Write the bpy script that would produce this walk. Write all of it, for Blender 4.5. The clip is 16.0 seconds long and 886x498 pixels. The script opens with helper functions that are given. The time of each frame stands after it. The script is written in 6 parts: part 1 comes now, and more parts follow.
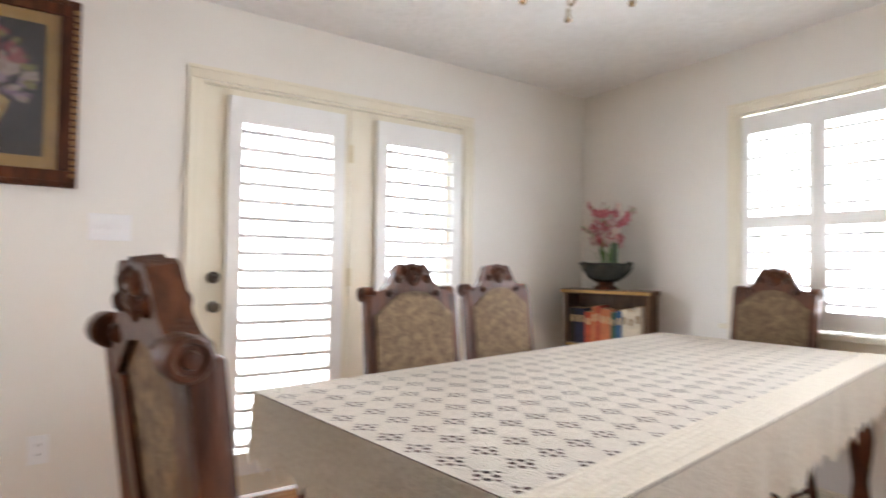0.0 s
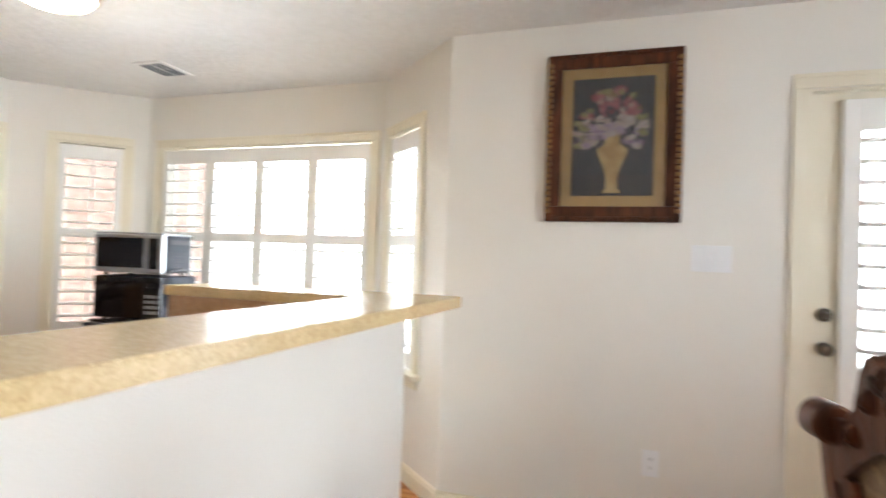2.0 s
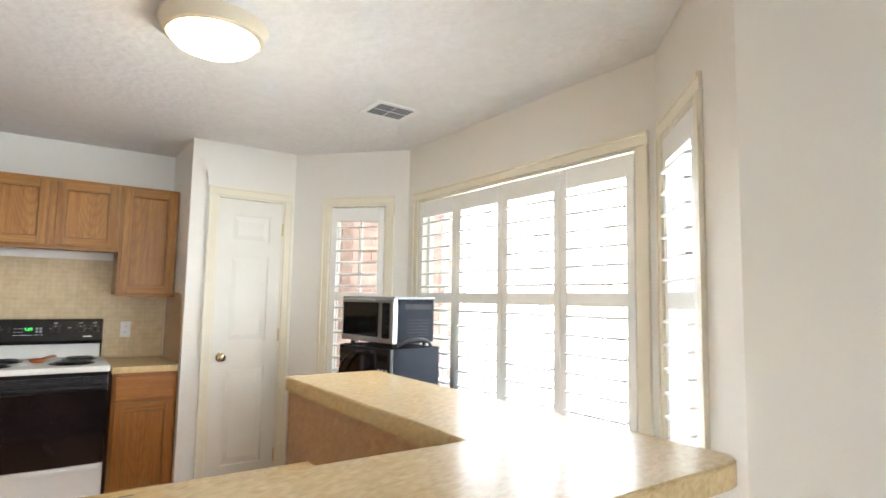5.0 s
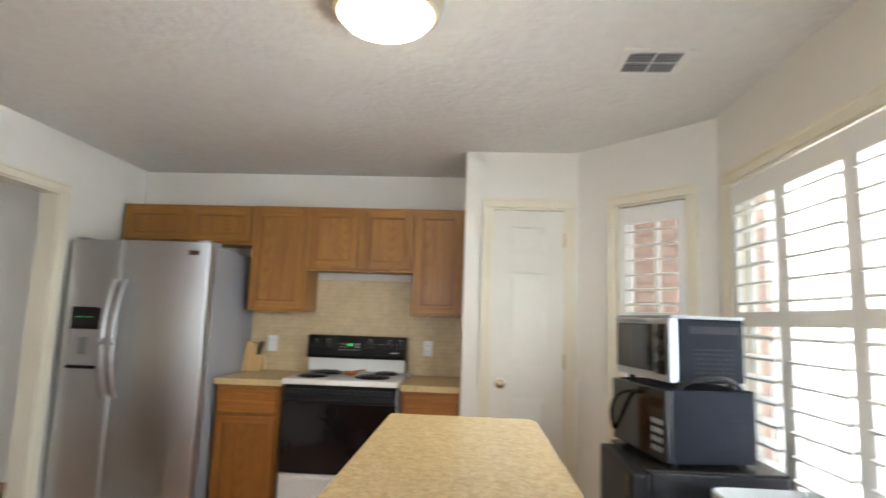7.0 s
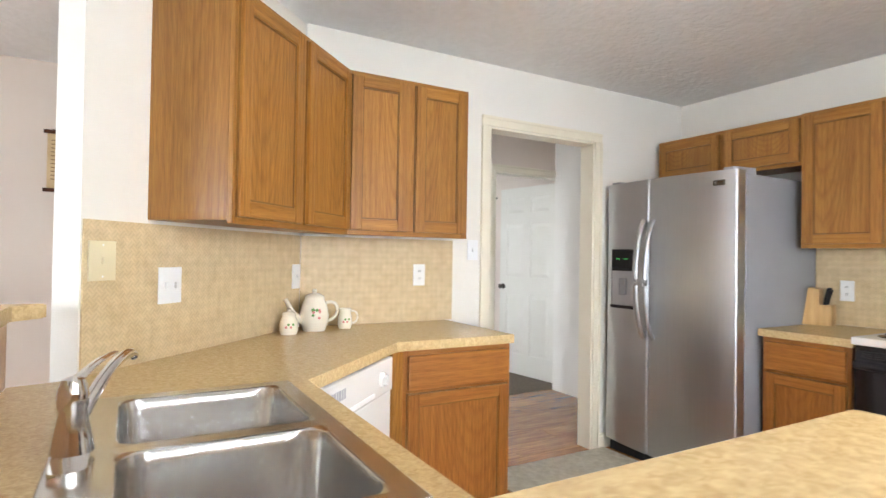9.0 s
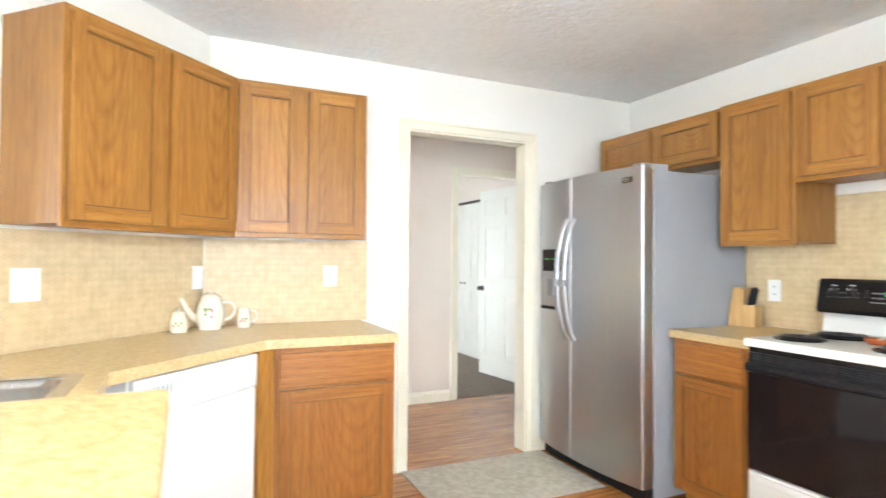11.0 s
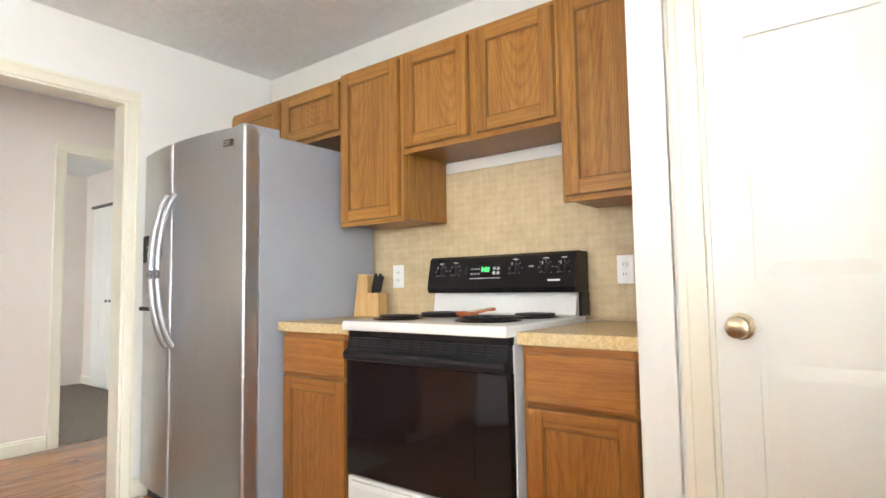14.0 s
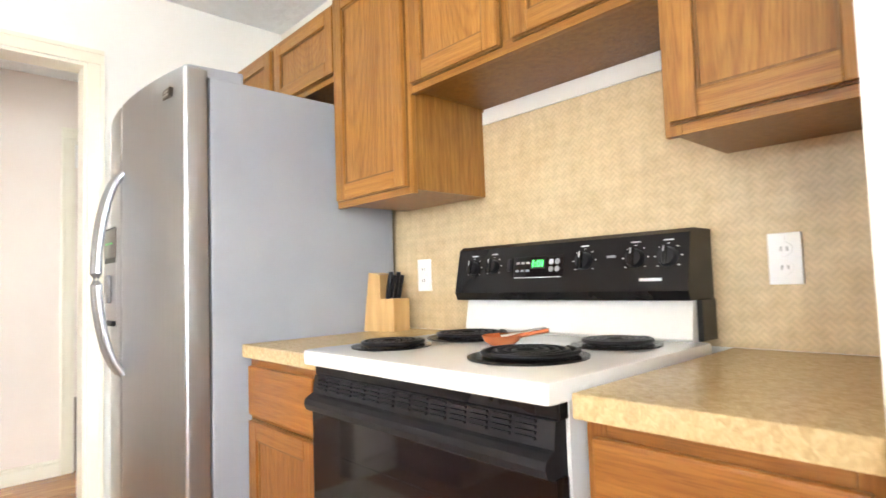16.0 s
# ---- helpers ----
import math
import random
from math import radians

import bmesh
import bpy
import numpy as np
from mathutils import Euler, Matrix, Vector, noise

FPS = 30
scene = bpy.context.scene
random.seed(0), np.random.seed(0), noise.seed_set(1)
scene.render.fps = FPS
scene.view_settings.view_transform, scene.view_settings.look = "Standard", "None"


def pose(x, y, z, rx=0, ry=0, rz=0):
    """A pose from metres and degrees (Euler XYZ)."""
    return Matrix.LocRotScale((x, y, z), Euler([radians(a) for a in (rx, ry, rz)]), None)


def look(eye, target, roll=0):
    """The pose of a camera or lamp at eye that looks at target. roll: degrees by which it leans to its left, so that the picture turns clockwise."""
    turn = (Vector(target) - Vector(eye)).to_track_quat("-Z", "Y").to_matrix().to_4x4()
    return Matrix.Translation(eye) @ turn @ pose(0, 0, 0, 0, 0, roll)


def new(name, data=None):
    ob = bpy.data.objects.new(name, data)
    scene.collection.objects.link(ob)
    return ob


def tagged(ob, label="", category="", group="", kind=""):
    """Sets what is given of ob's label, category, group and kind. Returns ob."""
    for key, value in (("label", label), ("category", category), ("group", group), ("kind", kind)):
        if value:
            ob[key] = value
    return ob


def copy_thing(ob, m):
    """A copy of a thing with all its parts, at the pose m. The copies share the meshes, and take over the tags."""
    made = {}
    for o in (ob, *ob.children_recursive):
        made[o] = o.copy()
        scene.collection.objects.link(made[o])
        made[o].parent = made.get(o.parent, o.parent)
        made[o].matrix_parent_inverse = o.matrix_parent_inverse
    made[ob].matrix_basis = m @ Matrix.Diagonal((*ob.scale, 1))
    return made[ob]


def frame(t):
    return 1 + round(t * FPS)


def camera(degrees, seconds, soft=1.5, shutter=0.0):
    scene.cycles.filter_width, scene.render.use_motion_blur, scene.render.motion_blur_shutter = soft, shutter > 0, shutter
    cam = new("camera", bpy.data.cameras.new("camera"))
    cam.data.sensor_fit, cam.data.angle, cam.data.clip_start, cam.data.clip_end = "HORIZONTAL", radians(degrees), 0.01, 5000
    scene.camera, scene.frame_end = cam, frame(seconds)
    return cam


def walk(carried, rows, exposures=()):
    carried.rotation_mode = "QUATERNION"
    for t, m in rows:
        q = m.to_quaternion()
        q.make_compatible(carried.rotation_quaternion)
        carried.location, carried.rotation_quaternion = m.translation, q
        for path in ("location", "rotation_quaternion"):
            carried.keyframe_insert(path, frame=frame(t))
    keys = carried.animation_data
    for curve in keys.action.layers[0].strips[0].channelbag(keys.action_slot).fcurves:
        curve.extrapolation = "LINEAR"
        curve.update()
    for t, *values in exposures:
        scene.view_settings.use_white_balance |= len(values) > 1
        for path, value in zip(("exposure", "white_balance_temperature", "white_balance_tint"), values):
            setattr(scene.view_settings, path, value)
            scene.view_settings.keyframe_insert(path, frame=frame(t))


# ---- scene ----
cam = camera(77.2, 16.0, shutter=0.5)
PATH = [
    (0, (0.44, -5.081, 1.179), (2.109, -6.182, 1.236), 0.9),
    (0.5, (0.506, -5.007, 1.203), (2.375, -5.716, 1.263), 1.2),
    (1, (0.526, -4.912, 1.203), (2.5, -5.23, 1.256), 1.6),
    (1.5, (0.569, -4.87, 1.23), (2.561, -4.704, 1.281), 2.0),
    (2, (0.584, -4.851, 1.275), (2.48, -4.217, 1.315), 2.0),
    (2.2, (0.6, -4.872, 1.348), (2.421, -4.046, 1.352), 1.6),
    (2.5, (0.619, -4.889, 1.422), (2.288, -3.787, 1.401), 1.2),
    (3, (0.743, -4.915, 1.413), (2.127, -3.471, 1.46), 1.5),
    (3.5, (0.879, -4.887, 1.407), (2.136, -3.334, 1.493), 1.6),
    (4, (1.18, -4.837, 1.41), (2.392, -3.251, 1.539), 1.4),
    (4.2, (1.297, -4.814, 1.391), (2.498, -3.221, 1.532), 1.3),
    (6.3, (2.517, -4.422, 1.364), (3.114, -2.532, 1.631), 1.9),
    (6.5, (2.538, -4.386, 1.36), (2.913, -2.439, 1.617), 1.5),
    (7, (2.64, -4.232, 1.338), (2.529, -2.251, 1.59), 1.9),
    (7.5, (2.666, -4.054, 1.314), (2.036, -2.171, 1.55), 1.6),
    (8, (2.668, -3.948, 1.275), (1.545, -2.297, 1.394), 1.2),
    (8.5, (2.742, -3.816, 1.294), (1.183, -2.564, 1.325), 1.2),
    (8.7, (2.744, -3.742, 1.278), (1.076, -2.639, 1.305), 1.1),
    (10.8, (3.086, -2.997, 1.285), (1.247, -2.212, 1.314), 0.6),
    (11, (3.142, -2.953, 1.271), (1.326, -2.117, 1.31), 0.5),
    (11.5, (3.218, -2.892, 1.225), (1.495, -1.879, 1.285), 0.3),
    (12, (3.303, -2.818, 1.148), (1.719, -1.601, 1.231), 0.0),
    (12.5, (3.324, -2.765, 1.075), (1.942, -1.322, 1.177), -0.3),
    (13, (3.245, -2.601, 1.04), (2.015, -1.029, 1.163), -0.7),
    (13.5, (3.173, -2.439, 1.035), (1.982, -0.837, 1.16), -0.9),
    (14, (3.075, -2.161, 1.061), (1.858, -0.58, 1.197), -0.9),
    (14.5, (2.965, -1.956, 1.062), (1.722, -0.394, 1.195), -1.1),
    (15, (2.825, -1.716, 1.082), (1.559, -0.172, 1.205), -1.3),
    (15.5, (2.727, -1.542, 1.08), (1.424, -0.03, 1.195), -1.6),
    (16, (2.693, -1.372, 1.094), (1.231, -0.012, 1.209), -1.9),
]
walk(cam, [(t, look(e, g, r)) for t, e, g, r in PATH],
     exposures=[(0.0, 0.43, 6400, 16), (1.0, 0.45, 6350, 15), (2.0, 0.4, 6300, 12), (4.0, 0.5, 6300, 11), (6.5, -0.1, 6400, 9), (8.0, 0.06, 6450, 13),
                (8.7, 0.33, 6400, 13), (11.0, 1.05, 6150, 9), (12.5, 1.05, 6200, 10), (14.0, 0.88, 6400, 11), (15.0, 0.93, 6450, 13), (16.0, 1.32, 6500, 12)])

# ---- world, sun and window light ----
world = bpy.data.worlds.new("world")
scene.world = world
world.use_nodes = True
sky = world.node_tree.nodes.new("ShaderNodeTexSky")
sky.sky_type = "NISHITA"
sky.sun_disc = False
sky.sun_elevation, sky.sun_rotation = radians(55), radians(180)
world.node_tree.links.new(sky.outputs[0], world.node_tree.nodes["Background"].inputs[0])
world.node_tree.nodes["Background"].inputs[1].default_value = 0.15
SUN = bpy.data.lights.new("sun", "SUN")
SUN.energy, SUN.angle, SUN.color = 5.0, radians(0.53), (1.0, 0.95, 0.88)
sun_ob = new("sun", SUN)
sun_ob.matrix_world = look((0.5, -10, 14.3), (0, 0, 0))
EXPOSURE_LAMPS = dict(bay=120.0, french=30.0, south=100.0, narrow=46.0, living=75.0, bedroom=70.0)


def window_lamp(name, m, w, h, watts):
    """Sky light in a window's opening: local x along the wall, shining to local -y."""
    lamp = bpy.data.lights.new(name, "AREA")
    lamp.shape, lamp.size, lamp.size_y, lamp.energy, lamp.color = "RECTANGLE", w, h, watts, (0.88, 0.955, 1.0)
    ob = new(name, lamp)
    ob.matrix_world = m @ Euler((radians(-90), 0, 0)).to_matrix().to_4x4()
    return ob


# ---- materials ----
def mat(name, col, rough=0.5, metal=0.0, col2=None, scale=8.0, stretch=(1, 1, 1), bump=0.0, bump_scale=60.0,
        detail=4.0, coat=0.0, spec=0.5, rvar=0.0, mixpow=(0.35, 0.65), vary=0.0, distort=0.0):
    k = bpy.data.materials.new(name)
    k.use_nodes = True
    nt = k.node_tree
    b = nt.nodes["Principled BSDF"]
    b.inputs["Roughness"].default_value, b.inputs["Metallic"].default_value = rough, metal
    b.inputs["Coat Weight"].default_value, b.inputs["Specular IOR Level"].default_value = coat, spec
    b.inputs["Coat Roughness"].default_value = 0.15
    b.inputs["Base Color"].default_value = (*col, 1)
    tc = nt.nodes.new("ShaderNodeTexCoord")
    mp = nt.nodes.new("ShaderNodeMapping")
    mp.inputs["Scale"].default_value = stretch
    nt.links.new(tc.outputs["Object"], mp.inputs[0])
    info = nt.nodes.new("ShaderNodeObjectInfo")
    shift = nt.nodes.new("ShaderNodeVectorMath")
    shift.operation = "MULTIPLY_ADD"
    shift.inputs[1].default_value = (7.3, 3.1, 5.7)
    nt.links.new(info.outputs["Random"], shift.inputs[0])
    nt.links.new(mp.outputs[0], shift.inputs[2])
    at = shift.outputs[0]
    n = nt.nodes.new("ShaderNodeTexNoise")
    n.inputs["Scale"].default_value, n.inputs["Detail"].default_value, n.inputs["Distortion"].default_value = scale, detail, distort
    nt.links.new(at, n.inputs[0])
    if col2:
        r = nt.nodes.new("ShaderNodeValToRGB")
        r.color_ramp.elements[0].position, r.color_ramp.elements[1].position = mixpow
        r.color_ramp.elements[0].color, r.color_ramp.elements[1].color = (*col, 1), (*col2, 1)
        nt.links.new(n.outputs[0], r.inputs[0])
        out = r.outputs[0]
        if vary:
            h = nt.nodes.new("ShaderNodeHueSaturation")
            mr = nt.nodes.new("ShaderNodeMapRange")
            mr.inputs[3].default_value, mr.inputs[4].default_value = 1 - vary, 1 + vary
            nt.links.new(info.outputs["Random"], mr.inputs[0])
            nt.links.new(mr.outputs[0], h.inputs["Value"])
            nt.links.new(out, h.inputs["Color"])
            out = h.outputs[0]
        nt.links.new(out, b.inputs["Base Color"])
    if rvar:
        mr = nt.nodes.new("ShaderNodeMapRange")
        mr.inputs[3].default_value, mr.inputs[4].default_value = rough - rvar, rough + rvar
        nt.links.new(n.outputs[0], mr.inputs[0])
        nt.links.new(mr.outputs[0], b.inputs["Roughness"])
    if bump:
        n2 = nt.nodes.new("ShaderNodeTexNoise")
        n2.inputs["Scale"].default_value, n2.inputs["Detail"].default_value = bump_scale, 3.0
        nt.links.new(at, n2.inputs[0])
        bp = nt.nodes.new("ShaderNodeBump")
        bp.inputs["Strength"].default_value, bp.inputs["Distance"].default_value = bump, 0.01
        nt.links.new(n2.outputs[0], bp.inputs["Height"])
        nt.links.new(bp.outputs[0], b.inputs["Normal"])
    return k


def glow(name, col, strength):
    k = bpy.data.materials.new(name)
    k.use_nodes = True
    b = k.node_tree.nodes["Principled BSDF"]
    b.inputs["Base Color"].default_value = (*col, 1)
    b.inputs["Emission Color"].default_value, b.inputs["Emission Strength"].default_value = (*col, 1), strength
    return k


def oak(name, stretch, dark=1.0, figure=0.42, red=1.0):
    """Honey oak: fine pores along the grain over broad cathedral bands."""
    k = mat(name, (0.255 * dark, 0.104 * dark / red, 0.018 * dark / red), 0.36, col2=(0.43 * dark, 0.205 * dark / red, 0.046 * dark / red), scale=5.0,
            stretch=stretch, bump=0.12, bump_scale=45, detail=6, coat=0.08, spec=0.35, mixpow=(0.25, 0.75), vary=0.09, distort=0.35)
    nt = k.node_tree
    b = nt.nodes["Principled BSDF"]
    src = b.inputs["Base Color"].links[0].from_socket
    tc = [x for x in nt.nodes if x.type == "VECT_MATH"][0]
    w = nt.nodes.new("ShaderNodeTexNoise")
    w.inputs["Scale"].default_value, w.inputs["Detail"].default_value = 34.0, 3.0
    nt.links.new(tc.outputs[0], w.inputs[0])
    r = nt.nodes.new("ShaderNodeValToRGB")
    r.color_ramp.elements[0].position, r.color_ramp.elements[1].position = 0.36, 0.52
    r.color_ramp.elements[0].color, r.color_ramp.elements[1].color = (0.62, 0.55, 0.5, 1), (1, 1, 1, 1)
    nt.links.new(w.outputs[0], r.inputs[0])
    m = nt.nodes.new("ShaderNodeMix")
    m.data_type, m.blend_type = "RGBA", "MULTIPLY"
    m.inputs["Factor"].default_value = 0.6
    nt.links.new(src, m.inputs["A"])
    nt.links.new(r.outputs[0], m.inputs["B"])
    # cathedral figure: bands along z - a r^2, bent by the broad noise
    gen = [x for x in nt.nodes if x.type == "TEX_COORD"][0].outputs["Generated"]
    cen = nt.nodes.new("ShaderNodeVectorMath")
    cen.operation = "SUBTRACT"
    nt.links.new(gen, cen.inputs[0])
    off = nt.nodes.new("ShaderNodeVectorMath")     # each board's figure sits elsewhere across its width
    off.operation = "MULTIPLY_ADD"
    off.inputs[1].default_value, off.inputs[2].default_value = (0.9, 0.0, 3.7), (0.05, 0.5, 0.0)
    nt.links.new([x for x in nt.nodes if x.type == "OBJECT_INFO"][0].outputs["Random"], off.inputs[0])
    nt.links.new(off.outputs[0], cen.inputs[1])
    sep = nt.nodes.new("ShaderNodeSeparateXYZ")
    nt.links.new(cen.outputs[0], sep.inputs[0])
    broad = [x for x in nt.nodes if x.type == "TEX_NOISE"][0]

    def op(kind, a, c=None):
        o = nt.nodes.new("ShaderNodeMath")
        o.operation = kind
        for i, v in enumerate((a, c)):
            if isinstance(v, (int, float)):
                o.inputs[i].default_value = v
            elif v is not None:
                nt.links.new(v, o.inputs[i])
        return o.outputs[0]
    r2 = op("ADD", op("MULTIPLY", sep.outputs[0], sep.outputs[0]), op("MULTIPLY", sep.outputs[1], sep.outputs[1]))
    ph = op("ADD", op("MULTIPLY", op("SUBTRACT", sep.outputs[2], op("MULTIPLY", r2, 5.0)), 30.0), op("MULTIPLY", broad.outputs[0], 5.0))
    band = op("POWER", op("ADD", op("MULTIPLY", op("SINE", ph), 0.5), 0.5), 3.0)
    fig = nt.nodes.new("ShaderNodeMix")
    fig.data_type, fig.blend_type = "RGBA", "MULTIPLY"
    fig.inputs["B"].default_value = (0.60, 0.50, 0.40, 1)
    nt.links.new(op("MULTIPLY", band, figure), fig.inputs["Factor"])
    nt.links.new(m.outputs["Result"], fig.inputs["A"])
    nt.links.new(fig.outputs["Result"], b.inputs["Base Color"])
    return k


def weave(name, c1, c2, size, rough=0.45):
    """Laminate printed with a small basket weave, and mottled."""
    k = mat(name, c1, rough, col2=c2, scale=22, bump=0.05, bump_scale=90, mixpow=(0.3, 0.7))
    nt = k.node_tree
    b = nt.nodes["Principled BSDF"]
    src = b.inputs["Base Color"].links[0].from_socket
    tc = [x for x in nt.nodes if x.type == "TEX_COORD"][0]
    sep = nt.nodes.new("ShaderNodeSeparateXYZ")
    nt.links.new(tc.outputs["Object"], sep.inputs[0])

    def op(kind, a, c):
        o = nt.nodes.new("ShaderNodeMath")
        o.operation = kind
        for i, v in enumerate((a, c)):
            if isinstance(v, (int, float)):
                o.inputs[i].default_value = v
            else:
                nt.links.new(v, o.inputs[i])
        return o.outputs[0]
    # strands run along one diagonal or the other, cell by cell
    u = op("DIVIDE", op("ADD", sep.outputs[0], sep.outputs[2]), size)
    v = op("DIVIDE", op("SUBTRACT", sep.outputs[0], sep.outputs[2]), size)
    odd = op("FLOORED_MODULO", op("ADD", op("FLOOR", u, 0.0), op("FLOOR", v, 0.0)), 2.0)
    pick = op("ADD", op("MULTIPLY", op("SINE", op("MULTIPLY", u, math.tau * 2), 0.0), odd), op("MULTIPLY", op("SINE", op("MULTIPLY", v, math.tau * 2), 0.0), op("SUBTRACT", 1.0, odd)))
    tone = op("ADD", op("ADD", 0.95, op("MULTIPLY", odd, 0.05)), op("MULTIPLY", pick, 0.06))
    m = nt.nodes.new("ShaderNodeMix")
    m.data_type, m.blend_type = "RGBA", "MULTIPLY"
    m.inputs["Factor"].default_value = 1.0
    nt.links.new(src, m.inputs["A"])
    nt.links.new(tone, m.inputs["B"])
    nt.links.new(m.outputs["Result"], b.inputs["Base Color"])
    return k


WALL = mat("wall_paint", (0.80, 0.775, 0.72), 0.55, col2=(0.83, 0.81, 0.76), scale=1.2, bump=0.10, bump_scale=160)
HALLP = mat("hall_paint", (0.78, 0.68, 0.60), 0.55, col2=(0.82, 0.73, 0.65), scale=1.2, bump=0.10, bump_scale=160)
CEIL = mat("stomped_ceiling", (0.82, 0.82, 0.80), 0.7, col2=(0.86, 0.86, 0.845), scale=9, bump=0.55, bump_scale=26, distort=1.5)
TRIM = mat("cream_trim", (0.80, 0.745, 0.60), 0.32, col2=(0.83, 0.78, 0.65), scale=3, bump=0.03, bump_scale=40)
SHUT = mat("white_shutter", (0.88, 0.875, 0.85), 0.32, col2=(0.85, 0.845, 0.82), scale=4)
DOORW = mat("white_door", (0.82, 0.80, 0.74), 0.35, col2=(0.79, 0.77, 0.70), scale=3, bump=0.04, bump_scale=70)
OAK = oak("oak_vertical", (14, 14, 0.5))
OAKH = oak("oak_horizontal", (0.5, 14, 14), 1.0, 0.0)
# base cabinets: oak made darker and redder, their shade put into the colour
OAKB = oak("shaded_red_oak_vertical", (14, 14, 0.5), 0.86, 0.3, 1.17)
OAKBH = oak("shaded_red_oak_horizontal", (0.5, 14, 14), 0.86, 0.0, 1.17)
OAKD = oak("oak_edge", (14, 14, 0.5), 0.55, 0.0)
OAKS = oak("oak_side", (14, 14, 0.5), 0.85, 0.2)
LAM = mat("laminate_top", (0.49, 0.35, 0.165), 0.24, col2=(0.66, 0.505, 0.27), scale=85, bump=0.02, bump_scale=120, detail=5, mixpow=(0.32, 0.68), distort=1.0)
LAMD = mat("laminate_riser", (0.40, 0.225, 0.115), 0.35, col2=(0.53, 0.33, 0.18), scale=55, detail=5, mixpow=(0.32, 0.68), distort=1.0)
SPLASH = weave("woven_splash", (0.55, 0.415, 0.235), (0.66, 0.52, 0.315), 0.031)
STEEL = mat("brushed_steel", (0.49, 0.505, 0.53), 0.34, 1.0, col2=(0.525, 0.54, 0.565), scale=6, stretch=(60, 60, 0.6), rvar=0.02)
SINKS = mat("sink_steel", (0.55, 0.55, 0.55), 0.22, 1.0, col2=(0.65, 0.645, 0.63), scale=40, stretch=(1, 8, 1), rvar=0.07)
CHROME = mat("chrome", (0.82, 0.82, 0.83), 0.07, 1.0)
FGRAY = mat("gray_enamel", (0.30, 0.31, 0.335), 0.42, col2=(0.33, 0.34, 0.365), scale=3, bump=0.06, bump_scale=220)
BLACK = mat("black_enamel", (0.009, 0.008, 0.009), 0.26, spec=0.25, col2=(0.013, 0.012, 0.012), scale=5, coat=0.05)
BGLASS = mat("black_glass", (0.008, 0.006, 0.007), 0.06, spec=0.35, col2=(0.012, 0.009, 0.010), scale=2)
BPLAST = mat("black_plastic", (0.011, 0.011, 0.013), 0.40, spec=0.22, col2=(0.016, 0.016, 0.019), scale=30, bump=0.05, bump_scale=300)
WENAM = mat("white_enamel", (0.82, 0.82, 0.80), 0.18, col2=(0.79, 0.79, 0.77), scale=2, coat=0.4)
PLATE = mat("white_plastic", (0.86, 0.87, 0.88), 0.3, col2=(0.83, 0.84, 0.85), scale=6)
IVORY = mat("ivory_plastic", (0.74, 0.66, 0.46), 0.4, col2=(0.70, 0.62, 0.42), scale=6)
BRASS = mat("aged_brass", (0.42, 0.33, 0.20), 0.22, 1.0, col2=(0.50, 0.41, 0.27), scale=20)
HINGEM = mat("satin_brass", (0.62, 0.50, 0.27), 0.38, 0.5, col2=(0.70, 0.58, 0.34), scale=20)
DARKM = mat("dark_bronze", (0.10, 0.085, 0.07), 0.3, 0.8, col2=(0.14, 0.12, 0.10), scale=20)
BLOCK = mat("pale_block_wood", (0.50, 0.30, 0.11), 0.45, col2=(0.60, 0.38, 0.16), scale=5, stretch=(8, 8, 1))
CERAM = mat("cream_ceramic", (0.78, 0.73, 0.62), 0.15, col2=(0.74, 0.68, 0.56), scale=5, coat=0.4)
TERRA = mat("terracotta_glaze", (0.42, 0.11, 0.035), 0.25, col2=(0.50, 0.15, 0.05), scale=12)
GREEN = mat("green_print", (0.10, 0.24, 0.06), 0.4, col2=(0.16, 0.32, 0.09), scale=30)
ROSE = mat("rose_print", (0.52, 0.14, 0.14), 0.4, col2=(0.62, 0.26, 0.24), scale=30)
CARPET = mat("taupe_carpet", (0.22, 0.18, 0.145), 0.95, col2=(0.30, 0.25, 0.205), scale=60, bump=0.6, bump_scale=420, spec=0.1)
RUGM = mat("beige_mat", (0.50, 0.455, 0.37), 0.9, col2=(0.64, 0.60, 0.51), scale=26, bump=0.6, bump_scale=90, detail=6, spec=0.1)
DWOOD = mat("dark_carved_wood", (0.034, 0.011, 0.005), 0.36, col2=(0.115, 0.038, 0.015), scale=7, stretch=(5, 5, 0.8), bump=0.25, bump_scale=38, spec=0.2, coat=0.05, detail=6)
TAPES = mat("brown_tapestry", (0.105, 0.060, 0.030), 0.85, col2=(0.25, 0.165, 0.085), scale=38, bump=0.4, bump_scale=160, detail=6, mixpow=(0.36, 0.66), distort=0.8)
GOLDM = mat("gilt_mat", (0.43, 0.25, 0.075), 0.42, col2=(0.52, 0.32, 0.11), scale=12, bump=0.1, bump_scale=120)
CANVAS = mat("dark_canvas", (0.020, 0.022, 0.030), 0.5, col2=(0.055, 0.050, 0.052), scale=9, bump=0.2, bump_scale=200)
PAPER = mat("aged_paper", (0.62, 0.45, 0.24), 0.8, col2=(0.70, 0.54, 0.31), scale=8)
INK = mat("brown_ink", (0.28, 0.17, 0.08), 0.8)
MORTAR = mat("mortar", (0.42, 0.38, 0.34), 0.9, col2=(0.50, 0.46, 0.41), scale=20, bump=0.3, bump_scale=120)
BRICK = mat("red_brick", (0.52, 0.34, 0.30), 0.85, col2=(0.64, 0.48, 0.43), scale=14, bump=0.3, bump_scale=120)
GRASS = mat("lawn", (0.20, 0.21, 0.10), 0.9, col2=(0.30, 0.30, 0.17), scale=5, bump=0.5, bump_scale=60)
